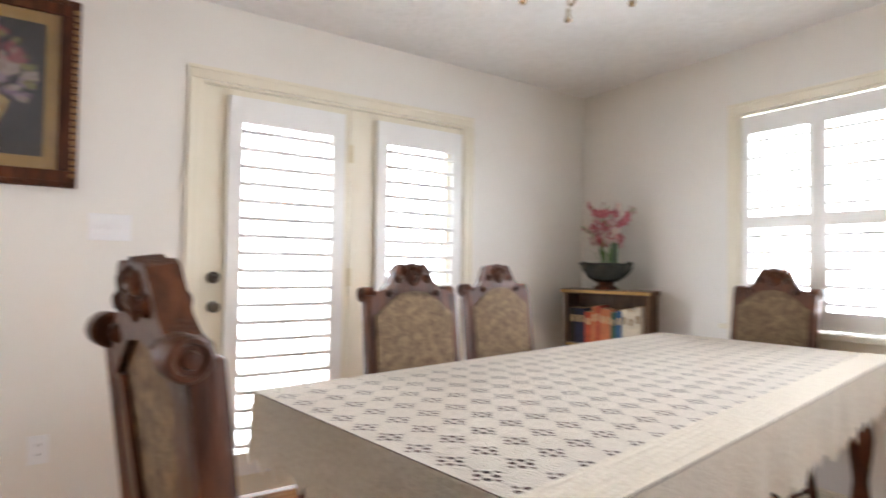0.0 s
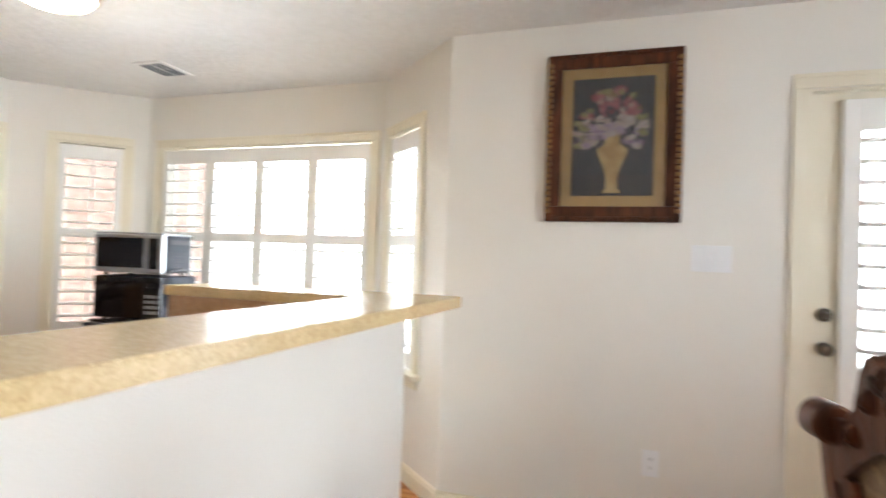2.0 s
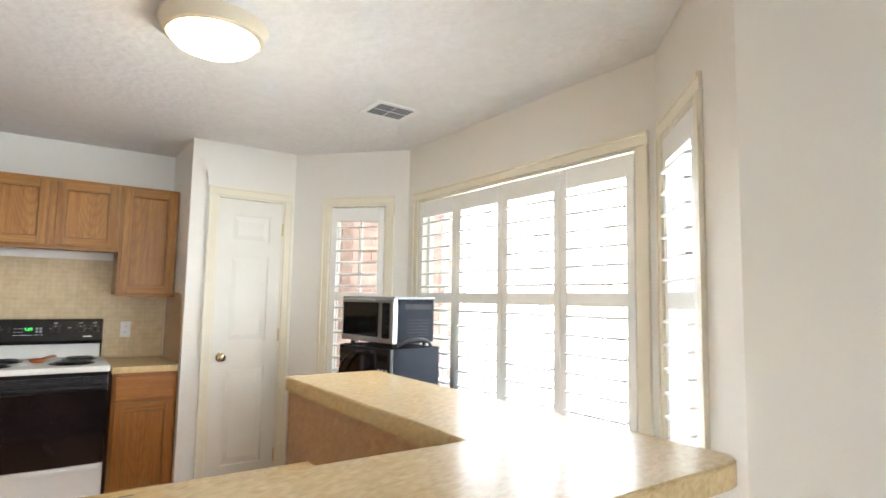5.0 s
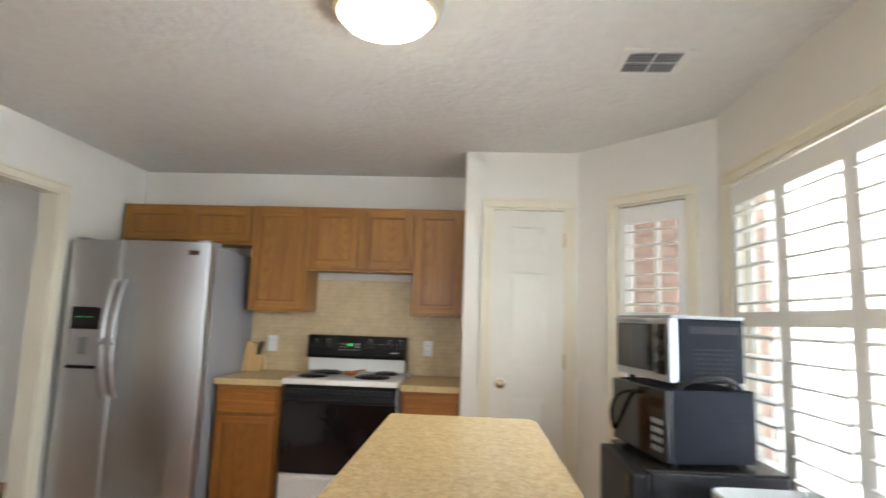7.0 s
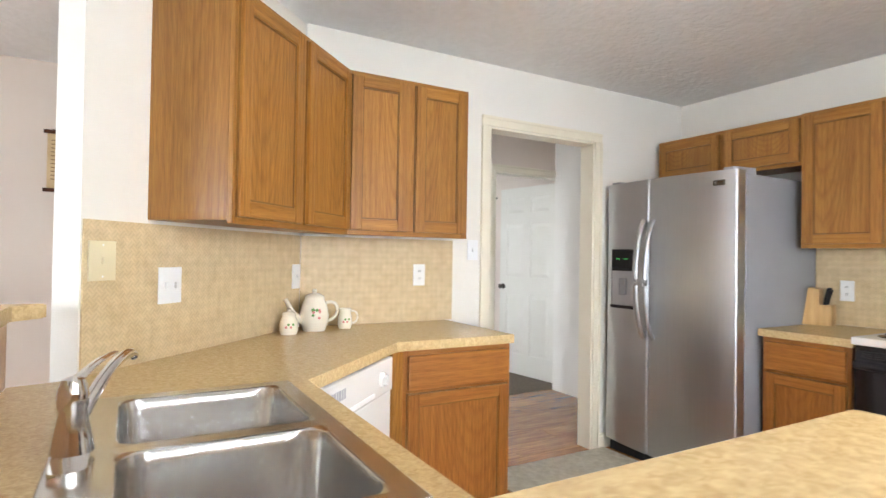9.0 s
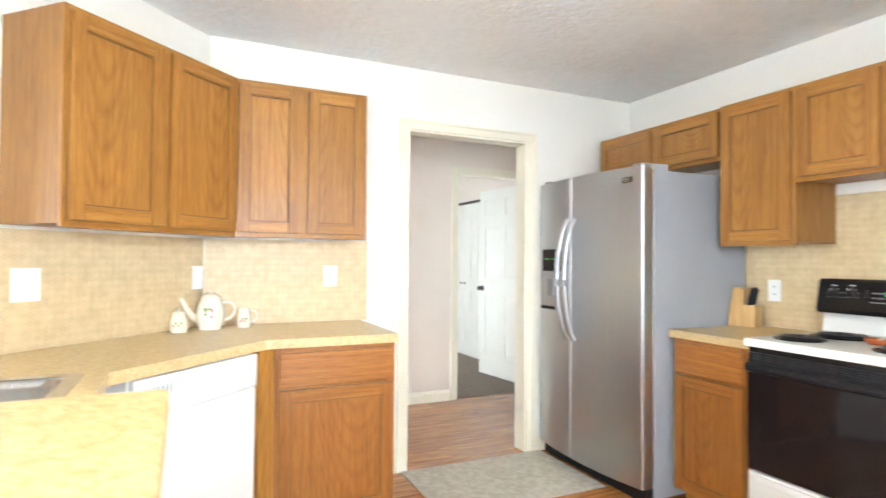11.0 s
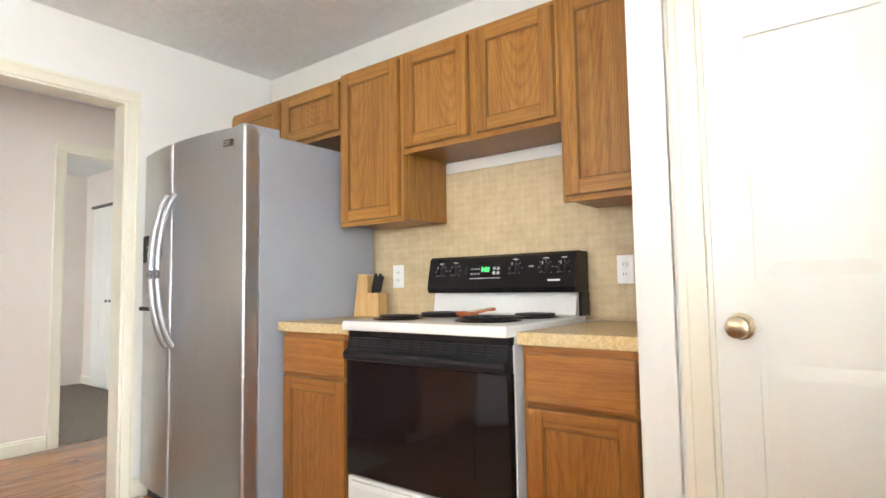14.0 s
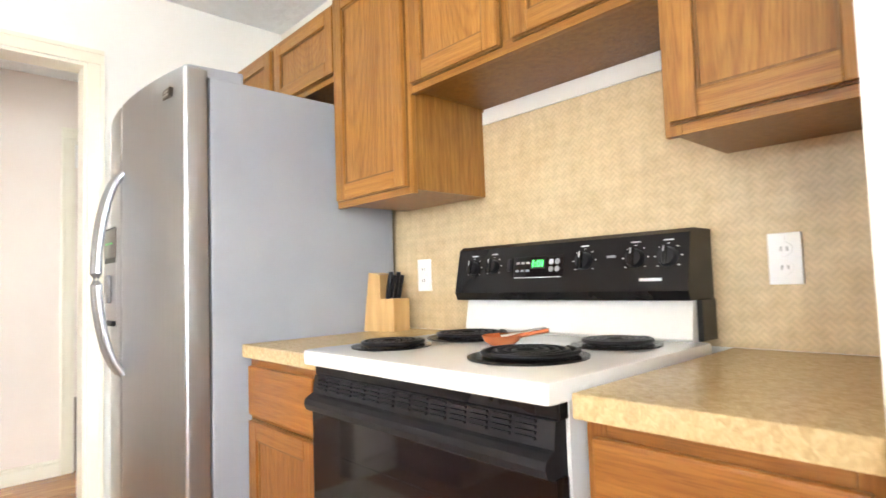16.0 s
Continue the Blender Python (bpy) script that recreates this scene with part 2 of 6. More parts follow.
LEAF = mat("leaves", (0.09, 0.17, 0.05), 0.5, col2=(0.15, 0.25, 0.09), scale=10)
BOWL = glow("lamp_bowl", (1.0, 0.84, 0.52), 27.0)
GREENLED = glow("green_digits", (0.05, 1.0, 0.12), 3.0)
GLASS = bpy.data.materials.new("window_glass")
GLASS.use_nodes = True
_g = GLASS.node_tree.nodes["Principled BSDF"]
_g.inputs["Transmission Weight"].default_value, _g.inputs["Roughness"].default_value, _g.inputs["IOR"].default_value = 1.0, 0.0, 1.45
SMOKE = mat("smoked_plastic", (0.007, 0.009, 0.015), 0.5, spec=0.08, col2=(0.011, 0.013, 0.021), scale=3)
BINP = mat("gray_bin_plastic", (0.46, 0.48, 0.49), 0.4, col2=(0.50, 0.52, 0.53), scale=5)


def lace():
    """Crocheted lace: round cream motifs in rows, with open holes between them."""
    k = mat("crocheted_lace", (0.70, 0.63, 0.52), 0.85, bump=0.5, bump_scale=260, spec=0.1)
    nt = k.node_tree
    b = nt.nodes["Principled BSDF"]
    tc = [x for x in nt.nodes if x.type == "TEX_COORD"][0]
    sep = nt.nodes.new("ShaderNodeSeparateXYZ")
    nt.links.new(tc.outputs["Object"], sep.inputs[0])

    def op(kind, a, c=None):
        o = nt.nodes.new("ShaderNodeMath")
        o.operation = kind
        for i, v in enumerate((a, c)):
            if v is None:
                continue
            if isinstance(v, (int, float)):
                o.inputs[i].default_value = v
            else:
                nt.links.new(v, o.inputs[i])
        return o.outputs[0]
    step = 0.092

    def wrap(v, shift):
        """Where v lies in its cell, from -0.5 to 0.5."""
        return op("SUBTRACT", op("FRACT", op("ADD", op("DIVIDE", v, step), shift)), 0.5)

    def dist(a, c):
        return op("SQRT", op("ADD", op("MULTIPLY", a, a), op("MULTIPLY", c, c)))
    mu, mv = wrap(sep.outputs[0], 0.5), wrap(sep.outputs[1], 0.5)        # from a rosette's middle
    au, av = op("ABSOLUTE", wrap(sep.outputs[0], 0.0)), op("ABSOLUTE", wrap(sep.outputs[1], 0.0))   # from the web between four
    four = op("LESS_THAN", dist(op("SUBTRACT", au, 0.125), op("SUBTRACT", av, 0.125)), 0.088)
    side = op("LESS_THAN", op("MINIMUM", dist(op("SUBTRACT", au, 0.30), av), dist(au, op("SUBTRACT", av, 0.30))), 0.062)
    hole = op("MAXIMUM", four, side)
    r = dist(mu, mv)
    ray = op("MULTIPLY", op("SINE", op("MULTIPLY", op("ARCTAN2", mu, mv), 24.0)), op("MULTIPLY", op("GREATER_THAN", r, 0.16), op("LESS_THAN", r, 0.47)))
    ringed = op("SINE", op("MULTIPLY", r, 52.0))
    relief = op("ADD", op("MULTIPLY", ray, 0.5), op("MULTIPLY", ringed, 0.35))
    shade = op("ADD", 0.86, op("MULTIPLY", relief, 0.16))
    m = nt.nodes.new("ShaderNodeMix")
    m.data_type, m.blend_type = "RGBA", "MULTIPLY"
    m.inputs["Factor"].default_value = 1.0
    m.inputs["A"].default_value = (0.80, 0.72, 0.62, 1)
    nt.links.new(shade, m.inputs["B"])
    nt.links.new(m.outputs["Result"], b.inputs["Base Color"])
    nt.links.new(op("SUBTRACT", 1.0, hole), b.inputs["Alpha"])
    bp = nt.nodes.new("ShaderNodeBump")
    bp.inputs["Strength"].default_value, bp.inputs["Distance"].default_value = 0.6, 0.004
    nt.links.new(relief, bp.inputs["Height"])
    nt.links.new(bp.outputs[0], b.inputs["Normal"])
    return k


LACE = lace()
FRINGE = mat("lace_border", (0.80, 0.73, 0.62), 0.85, col2=(0.66, 0.58, 0.47), scale=90, bump=0.6, bump_scale=200, spec=0.1, mixpow=(0.4, 0.75))


# ---- mesh helpers ----
def add_box(bm, x0, x1, y0, y1, z0, z1, bevel=0.0):
    r = bmesh.ops.create_cube(bm, size=1.0)
    bmesh.ops.scale(bm, vec=(abs(x1 - x0), abs(y1 - y0), abs(z1 - z0)), verts=r["verts"])
    bmesh.ops.translate(bm, vec=((x0 + x1) / 2, (y0 + y1) / 2, (z0 + z1) / 2), verts=r["verts"])
    if bevel:
        edges = list({e for v in r["verts"] for e in v.link_edges})
        bmesh.ops.bevel(bm, geom=edges, offset=bevel, segments=2, profile=0.6, affect="EDGES")
    return bm


def box_bm(x0, x1, y0, y1, z0, z1, bevel=0.0):
    return add_box(bmesh.new(), x0, x1, y0, y1, z0, z1, bevel)


def prism(bm, pts, z0, z1, axis="z"):
    """Extrudes a polygon of 2D points: in xy along z, in xz along y, or in yz along x."""
    put = {"z": lambda p, h: (p[0], p[1], h), "y": lambda p, h: (p[0], h, p[1]), "x": lambda p, h: (h, p[0], p[1])}[axis]
    a = [bm.verts.new(put(p, z0)) for p in pts]
    b = [bm.verts.new(put(p, z1)) for p in pts]
    bm.faces.new(a), bm.faces.new(b)
    for i in range(len(pts)):
        j = (i + 1) % len(pts)
        bm.faces.new((a[i], a[j], b[j], b[i]))
    bmesh.ops.recalc_face_normals(bm, faces=bm.faces)
    return bm


def lathe(bm, prof, at=(0, 0, 0), n=24, axis="z"):
    """Turns a profile of (radius, height) about an axis."""
    rings = []
    for r, h in prof:
        ring = []
        for i in range(n):
            a = math.tau * i / n
            p = (r * math.cos(a), r * math.sin(a), h)
            p = p if axis == "z" else ((p[0], p[2], p[1]) if axis == "y" else (p[2], p[0], p[1]))
            ring.append(bm.verts.new((p[0] + at[0], p[1] + at[1], p[2] + at[2])))
        rings.append(ring)
    for a, b in zip(rings, rings[1:]):
        for i in range(n):
            bm.faces.new((a[i], a[(i + 1) % n], b[(i + 1) % n], b[i]))
    bm.faces.new(rings[0]), bm.faces.new(rings[-1])
    bmesh.ops.recalc_face_normals(bm, faces=bm.faces)
    return bm


def tube(bm, pts, r, n=10, flat=1.0):
    """A round bar along points; r may be one radius or one per point."""
    pts = [Vector(p) for p in pts]
    rr = r if isinstance(r, (list, tuple)) else [r] * len(pts)
    rings = []
    for i, p in enumerate(pts):
        d = (pts[min(i + 1, len(pts) - 1)] - pts[max(i - 1, 0)]).normalized()
        s = d.cross(Vector((0, 0, 1)))
        s = s.normalized() if s.length > 1e-3 else Vector((1, 0, 0))
        u = s.cross(d).normalized()
        rings.append([bm.verts.new(p + s * rr[i] * math.cos(math.tau * k / n) + u * rr[i] * flat * math.sin(math.tau * k / n)) for k in range(n)])
    for a, b in zip(rings, rings[1:]):
        for i in range(n):
            bm.faces.new((a[i], a[(i + 1) % n], b[(i + 1) % n], b[i]))
    bm.faces.new(rings[0]), bm.faces.new(rings[-1])
    bmesh.ops.recalc_face_normals(bm, faces=bm.faces)
    return bm


def curve_pts(ctrl, n=12):
    """Points along a Bezier curve with any number of control points."""
    out = []
    for i in range(n + 1):
        q, t = [Vector(c) for c in ctrl], i / n
        while len(q) > 1:
            q = [a.lerp(b, t) for a, b in zip(q, q[1:])]
        out.append(q[0])
    return out


def part(name, bm, material, parent=None, label="", smooth=False):
    me = bpy.data.meshes.new(name)
    bm.to_mesh(me)
    bm.free()
    me.materials.append(material)
    if smooth:
        me.shade_smooth()
        me.set_sharp_from_angle(angle=radians(38))
    ob = new(name, me)
    ob.parent = parent
    if label:
        ob["label"] = label
    return ob


def thing(name, m, label, category, group="", kind=""):
    ob = new(name)
    ob.empty_display_size = 0.1
    ob.matrix_world = m
    return tagged(ob, label, category, group, kind)


def structure(name, bm, material, label, category, m=None):
    ob = part(name, bm, material)
    if m is not None:
        ob.matrix_world = m
    return tagged(ob, label, category, "", "structure")


def run(ax, ay, bx, by):
    """The frame of a wall from a to b: local x along it, the room at local -y. And its length."""
    return pose(ax, ay, 0, 0, 0, math.degrees(math.atan2(by - ay, bx - ax))), math.hypot(bx - ax, by - ay)


def text_mesh(txt, size):
    """Letters of the built-in font as a bmesh in the xy plane."""
    cu = bpy.data.curves.new("letters", "FONT")
    cu.body, cu.size, cu.align_x, cu.align_y, cu.extrude = txt, size, "CENTER", "CENTER", 0.0004
    ob = bpy.data.objects.new("letters", cu)
    me = bpy.data.meshes.new_from_object(ob)
    bm = bmesh.new()
    bm.from_mesh(me)
    bpy.data.objects.remove(ob)
    bpy.data.meshes.remove(me)
    return bm


# ---- large structure ----
HC = 2.44
TH = 0.12


def wall(name, a, b, openings=(), z1=HC, label="warm white painted drywall wall", material=None, th=TH):
    m, length = run(*a, *b)
    bm = bmesh.new()
    s = 0.0
    for s0, s1, z0, z2 in sorted(openings):
        if s0 > s:
            add_box(bm, s, s0, 0, th, 0, z1)
        if z0 > 0:
            add_box(bm, s0, s1, 0, th, 0, z0)
        if z2 < z1:
            add_box(bm, s0, s1, 0, th, z2, z1)
        s = s1
    if s < length:
        add_box(bm, s, length, 0, th, 0, z1)
    structure(name, bm, material or WALL, label, "wall", m)
    return m


XE, XB, YS, XW = 3.305, 3.897, -8.21, -1.42
BAYN, BAYS = -1.34, -3.32
M_N = wall("wall_north", (-1.42, 0.0), (3.42, 0.0))
M_W = wall("wall_west", (0.0, -2.86), (0.0, -0.001), [(1.115, 1.970, 0, 2.065)], th=0.09)
wall("wall_diagonal", (0.862, -3.742), (-0.03, -2.85), th=0.10)
M_D = run(0.905, -3.785, -0.03, -2.85)[0]
M_PS = wall("wall_pantry_side", (2.580, -0.001), (2.580, -0.685), th=0.10)
M_PF = wall("wall_pantry_front", (2.676, -0.685), (3.30, -0.685), [(0.08, 0.55, 0, 2.07)], th=0.10)
M_BN = wall("wall_bay_north", (3.30, -0.685), (XB, BAYN), [(0.29, 0.72, 0.63, 2.05)])
M_BM = wall("wall_bay_middle", (XB, BAYN), (XB, BAYS), [(0.135, 1.885, 0.63, 2.05)])
M_BS = wall("wall_bay_south", (XB, BAYS), (XE, -3.955), [(0.105, 0.535, 0.63, 2.05)])
M_E = wall("wall_east", (XE, -3.955), (XE, YS), [(1.61, 3.17, 0, 2.06)])
# the second opening is for an added, unseen living room window
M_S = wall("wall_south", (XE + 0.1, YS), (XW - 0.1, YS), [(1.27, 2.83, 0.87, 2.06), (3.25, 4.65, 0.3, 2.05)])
M_H = wall("wall_hall", (XW, YS), (XW, 0.9), [(7.50, 8.37, 0, 2.07)], label="pale pinkish beige painted drywall wall", material=HALLP, th=0.11)
# closing walls of the room beyond the hall
wall("wall_bedroom_north", (-4.3, 0.46), (-1.53, 0.46), label="pale pinkish beige painted drywall wall", material=HALLP)
wall("wall_bedroom_west", (-4.3, -3.2), (-4.3, 0.55), label="pale pinkish beige painted drywall wall", material=HALLP)
# the opening is for an added, unseen bedroom window
M_BR = wall("wall_bedroom_south", (-1.53, -3.2), (-4.3, -3.2), [(0.6, 2.0, 0.6, 2.05)])
structure("ceiling", box_bm(-4.5, 4.3, -8.5, 1.1, HC, HC + 0.12), CEIL, "white ceiling with a stomped drywall texture", "ceiling")
structure("ground", box_bm(-150, 150, -150, 150, -0.5, -0.16), GRASS, "sunlit lawn outside the house", "ground")
structure("subfloor", box_bm(-1.50, 3.95, -8.30, 0.10, -0.15, -0.012), DWOOD, "subfloor under the wooden planks", "floor")
structure("carpet", box_bm(-4.3, -1.44, -3.2, 0.55, -0.15, 0.004), CARPET, "taupe cut-pile carpet in the room past the hall", "floor")
# unseen roof, its deep south overhang added to keep sun off the window
structure("roof", box_bm(-5.0, 4.08, -9.7, 1.6, HC + 0.121, HC + 0.35), MORTAR, "unseen plain roof deck with a deep south overhang against the sun", "roof")


def moulding(name, m, s0, s1, z1, wid=0.062, th=0.018, sill=None):
    """Casing round an opening: two legs and a head, each stepped in section, as parts of one frame."""
    t = tagged(thing(name, m, "cream painted moulded casing round the opening", "casing"), kind="structure")

    def leg(x0, x1, z0, z2, nm):
        bm = box_bm(x0, x1, -th * 0.65, 0.0, z0, z2, 0.003)
        if x1 - x0 < z2 - z0:
            add_box(bm, x0 if x0 < s0 else x1 - 0.018, x0 + 0.018 if x0 < s0 else x1, -th, -th * 0.6, z0, z2, 0.003)
        else:
            add_box(bm, x0, x1, -th, -th * 0.6, z2 - 0.018, z2, 0.003)
        part(nm, bm, TRIM, t)
    base = sill if sill is not None else 0.0
    leg(s0 - wid, s0, base, z1, "casing_leg")
    leg(s1, s1 + wid, base, z1, "casing_leg")
    leg(s0 - wid, s1 + wid, z1 + 0.0005, z1 + wid, "casing_head")
    # jamb lining
    d = TH - 0.002
    for a, b, c, e in ((s0 + 0.0005, s0 + 0.012, base, z1), (s1 - 0.012, s1 - 0.0005, base, z1)):
        part("jamb", box_bm(a, b, 0.0, d, c, e - 0.0005), TRIM, t)
    part("jamb", box_bm(s0 + 0.012, s1 - 0.012, 0.0, d, z1 - 0.012, z1 - 0.0005), TRIM, t)
    if sill is not None:
        part("window_sill", box_bm(s0 - wid - 0.03, s1 + wid + 0.03, -0.055, 0.02, sill - 0.028, sill, 0.006), TRIM, t)
        part("apron", box_bm(s0 - wid, s1 + wid, -0.016, 0.0, sill - 0.085, sill - 0.028, 0.004), TRIM, t)
    return t


def slat_mesh(w, thick):
    """One louvre: an elliptical blade, w long, tilted a little."""
    bm = bmesh.new()
    sec = [(-0.036, -0.0048), (-0.030, -0.0065), (0.0, -0.0072), (0.030, -0.0060), (0.036, 0.0), (0.030, 0.0060), (0.0, 0.0072), (-0.030, 0.0065), (-0.036, 0.0048)]
    n = len(sec)
    rings = []
    for x in (0.0, w):
        ring = []
        for y, z in sec:
            t = radians(8)
            z *= thick
            ring.append(bm.verts.new((x, y * math.cos(t) - z * math.sin(t), y * math.sin(t) + z * math.cos(t))))
        rings.append(ring)
    for i in range(n):
        bm.faces.new((rings[0][i], rings[0][(i + 1) % n], rings[1][(i + 1) % n], rings[1][i]))
    bm.faces.new(rings[0]), bm.faces.new(rings[1])
    bmesh.ops.recalc_face_normals(bm, faces=bm.faces)
    me = bpy.data.meshes.new("slat")
    bm.to_mesh(me)
    bm.free()
    me.materials.append(SHUT)
    return me


def shutter(m, s0, s1, z0, z1, mids=(), stile=0.044, top=0.10, bot=0.09, y=-0.004, step=0.085, label="", group="plantation shutters", thick=0.95):
    """One plantation shutter panel with louvres, between s0 and s1 along its wall."""
    t = thing("plantation_shutter", m @ Matrix.Translation((s0, 0, z0)), label or "white painted plantation shutter with open louvres in the window", "shutter", group)
    w, h, th = s1 - s0, z1 - z0, 0.028
    part("stile", box_bm(0.001, stile, y, y + th, 0, h, 0.003), SHUT, t)
    part("stile", box_bm(w - stile, w - 0.001, y, y + th, 0, h, 0.003), SHUT, t)
    edges = [0.0] + [v - z0 for v in mids] + [h]
    part("rail", box_bm(stile, w - stile, y, y + th, 0, bot, 0.003), SHUT, t)
    part("rail", box_bm(stile, w - stile, y, y + th, h - top, h, 0.003), SHUT, t)
    spans, lo = [], bot
    for v in mids:
        part("rail", box_bm(stile, w - stile, y, y + th, v - z0 - 0.032, v - z0 + 0.032, 0.003), SHUT, t)
        spans.append((lo, v - z0 - 0.032))
        lo = v - z0 + 0.032
    spans.append((lo, h - top))
    me = slat_mesh(w - 2 * stile - 0.004, thick)
    for a, b in spans:
        n = max(1, round((b - a) / step))
        for i in range(n):
            ob = new("slat", me)
            ob.parent = t
            ob.location = (stile + 0.002, y + th / 2, a + (i + 0.5) * (b - a) / n)
        part("tilt_rod", box_bm(w / 2 - 0.005, w / 2 + 0.005, y + th / 2 + 0.034, y + th / 2 + 0.042, a + 0.02, b - 0.02), SHUT, t)
    return t


NWIN = [0]


def window(m, s0, s1, z0, z1, panels, mid):
    """Casing, sash with glass and muntins, and the shutter panels of one window."""
    NWIN[0] += 1
    moulding("window_trim_%d" % NWIN[0], m, s0, s1, z1, sill=z0)
    t = tagged(thing("window_%d" % NWIN[0], m, "white framed window with clear panes", "window"), kind="structure")
    y0, y1 = 0.065, 0.10
    part("window_frame", box_bm(s0 + 0.012, s0 + 0.045, y0, y1, z0, z1 - 0.012, 0.003), SHUT, t)
    part("window_frame", box_bm(s1 - 0.045, s1 - 0.012, y0, y1, z0, z1 - 0.012, 0.003), SHUT, t)
    part("window_frame", box_bm(s0 + 0.045, s1 - 0.045, y0, y1, z1 - 0.05, z1 - 0.012, 0.003), SHUT, t)
    part("window_frame", box_bm(s0 + 0.045, s1 - 0.045, y0, y1, z0, z0 + 0.04, 0.003), SHUT, t)
    part("meeting_rail", box_bm(s0 + 0.045, s1 - 0.045, y0, y1, mid - 0.02, mid + 0.02, 0.003), SHUT, t)
    n = max(1, round((s1 - s0) / 0.44))
    for i in range(1, n * 2):
        s = s0 + (s1 - s0) * i / (2 * n)
        wd = 0.022 if i % 2 == 0 else 0.007
        part("muntin", box_bm(s - wd, s + wd, y0 + 0.004, y1 - 0.004, z0 + 0.04, z1 - 0.05), SHUT, t)
    for a, b in ((z0 + 0.04, mid - 0.02), (mid + 0.02, z1 - 0.05)):
        g = part("pane", box_bm(s0 + 0.045, s1 - 0.045, 0.080, 0.084, a, b), GLASS, t)
        g.visible_shadow = False
    w = (s1 - s0 - 0.026) / panels
    for i in range(panels):
        shutter(m, s0 + 0.013 + i * w, s0 + 0.013 + (i + 1) * w, z0 + 0.012, z1 - 0.022, (mid,))


window(M_BN, 0.29, 0.72, 0.63, 2.05, 1, 1.385)
window(M_BM, 0.135, 1.885, 0.63, 2.05, 4, 1.385)
window(M_BS, 0.105, 0.535, 0.63, 2.05, 1, 1.385)
window(M_S, 1.27, 2.83, 0.87, 2.06, 4, 1.44)
L = EXPOSURE_LAMPS
window_lamp("sky_bay", M_BM @ pose(1.18, 0.115, 1.34), 1.36, 1.36, L["bay"])
window_lamp("sky_bay_south", M_BS @ pose(0.32, 0.115, 1.34), 0.40, 1.36, L["narrow"])
# unseen windows with sky lamps, added to brighten living room, hall and bedroom
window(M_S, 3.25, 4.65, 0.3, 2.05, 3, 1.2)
window(M_BR, 0.6, 2.0, 0.6, 2.05, 3, 1.385)
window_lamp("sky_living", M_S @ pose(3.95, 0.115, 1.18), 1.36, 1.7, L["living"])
window_lamp("sky_bedroom", M_BR @ pose(1.3, 0.115, 1.33), 1.36, 1.4, L["bedroom"])
window_lamp("sky_south", M_S @ pose(2.05, 0.115, 1.46), 1.46, 1.10, L["south"])

# ---- doors, casings, baseboards ----
moulding("door_trim_west", M_W, 1.115, 1.970, 2.065)
moulding("door_trim_pantry", M_PF, 0.08, 0.55, 2.07)
moulding("door_trim_hall", M_H, 7.50, 8.37, 2.07)
moulding("door_trim_french", M_E, 1.61, 3.17, 2.06)


def panelled_door(name, m, w, h, cols, label, knob_x, knob_mat, hinge_x=None, th=0.035):
    """A moulded door with raised panels in its faces, its knob and hinges. Local x across, front at local -y."""
    t = tagged(thing(name, m, label, "door"), kind="structure")
    st, rails = 0.105 if cols > 1 else 0.09, ((0.22, 0.87), (1.05, 1.64), (1.745, 1.93))
    bm = box_bm(0, w, 0.008, th - 0.008, 0, h)
    xs = [(st, w - st)] if cols == 1 else [(st, w / 2 - 0.045), (w / 2 + 0.045, w - st)]
    cut = [0.0] + [v for x in xs for v in x] + [w]
    for y0, y1 in ((0, 0.0079), (th - 0.0079, th)):
        for i in range(0, len(cut), 2):
            add_box(bm, cut[i], cut[i + 1], y0, y1, 0, h)
        lo = 0.0
        for z0, z1 in rails:
            for x0, x1 in xs:
                add_box(bm, x0, x1, y0, y1, lo, z0)
            lo = z1
        for x0, x1 in xs:
            add_box(bm, x0, x1, y0, y1, lo, h)
    part("leaf", bm, DOORW, t)
    for x0, x1 in xs:
        for z0, z1 in rails:
            for y, s in ((0.008, -1), (th - 0.008, 1)):
                b2 = bmesh.new()
                q = [b2.verts.new((x, y, z)) for x, z in ((x0 + .012, z0 + .012), (x1 - .012, z0 + .012), (x1 - .012, z1 - .012), (x0 + .012, z1 - .012))]
                q2 = [b2.verts.new((x, y + s * 0.006, z)) for x, z in ((x0 + .045, z0 + .045), (x1 - .045, z0 + .045), (x1 - .045, z1 - .045), (x0 + .045, z1 - .045))]
                b2.faces.new(q2)
                for i in range(4):
                    b2.faces.new((q[i], q[(i + 1) % 4], q2[(i + 1) % 4], q2[i]))
                bmesh.ops.recalc_face_normals(b2, faces=b2.faces)
                part("raised_panel", b2, DOORW, t)
    k = part("door_knob", lathe(bmesh.new(), [(0.0, 0.0), (0.030, 0.0), (0.032, -0.005), (0.012, -0.008), (0.011, -0.028), (0.020, -0.036), (0.027, -0.048), (0.024, -0.060), (0.012, -0.063), (0.0, -0.063)],
             (knob_x, 0, 0.945), 24, "y"), knob_mat, t, "round metal door knob", True)
    part("door_knob", lathe(bmesh.new(), [(0.0, 0.0), (0.030, 0.0), (0.012, 0.008), (0.011, 0.028), (0.026, 0.045), (0.022, 0.060), (0.0, 0.062)],
         (knob_x, th, 0.945), 16, "y"), knob_mat, t, "", True)
    part("latch", box_bm(-0.003 if knob_x < w / 2 else w, 0.0 if knob_x < w / 2 else w + 0.003, 0.006, th - 0.006, 0.90, 0.99), knob_mat, t)
    if hinge_x is not None:
        for z in (0.25, 1.09, 1.85):
            hb = lathe(bmesh.new(), [(0.0, -0.045), (0.007, -0.045), (0.007, 0.045), (0.0, 0.045)], (hinge_x, -0.006, z), 10)
            part("hinge", hb, HINGEM, t, "", True)
    return t


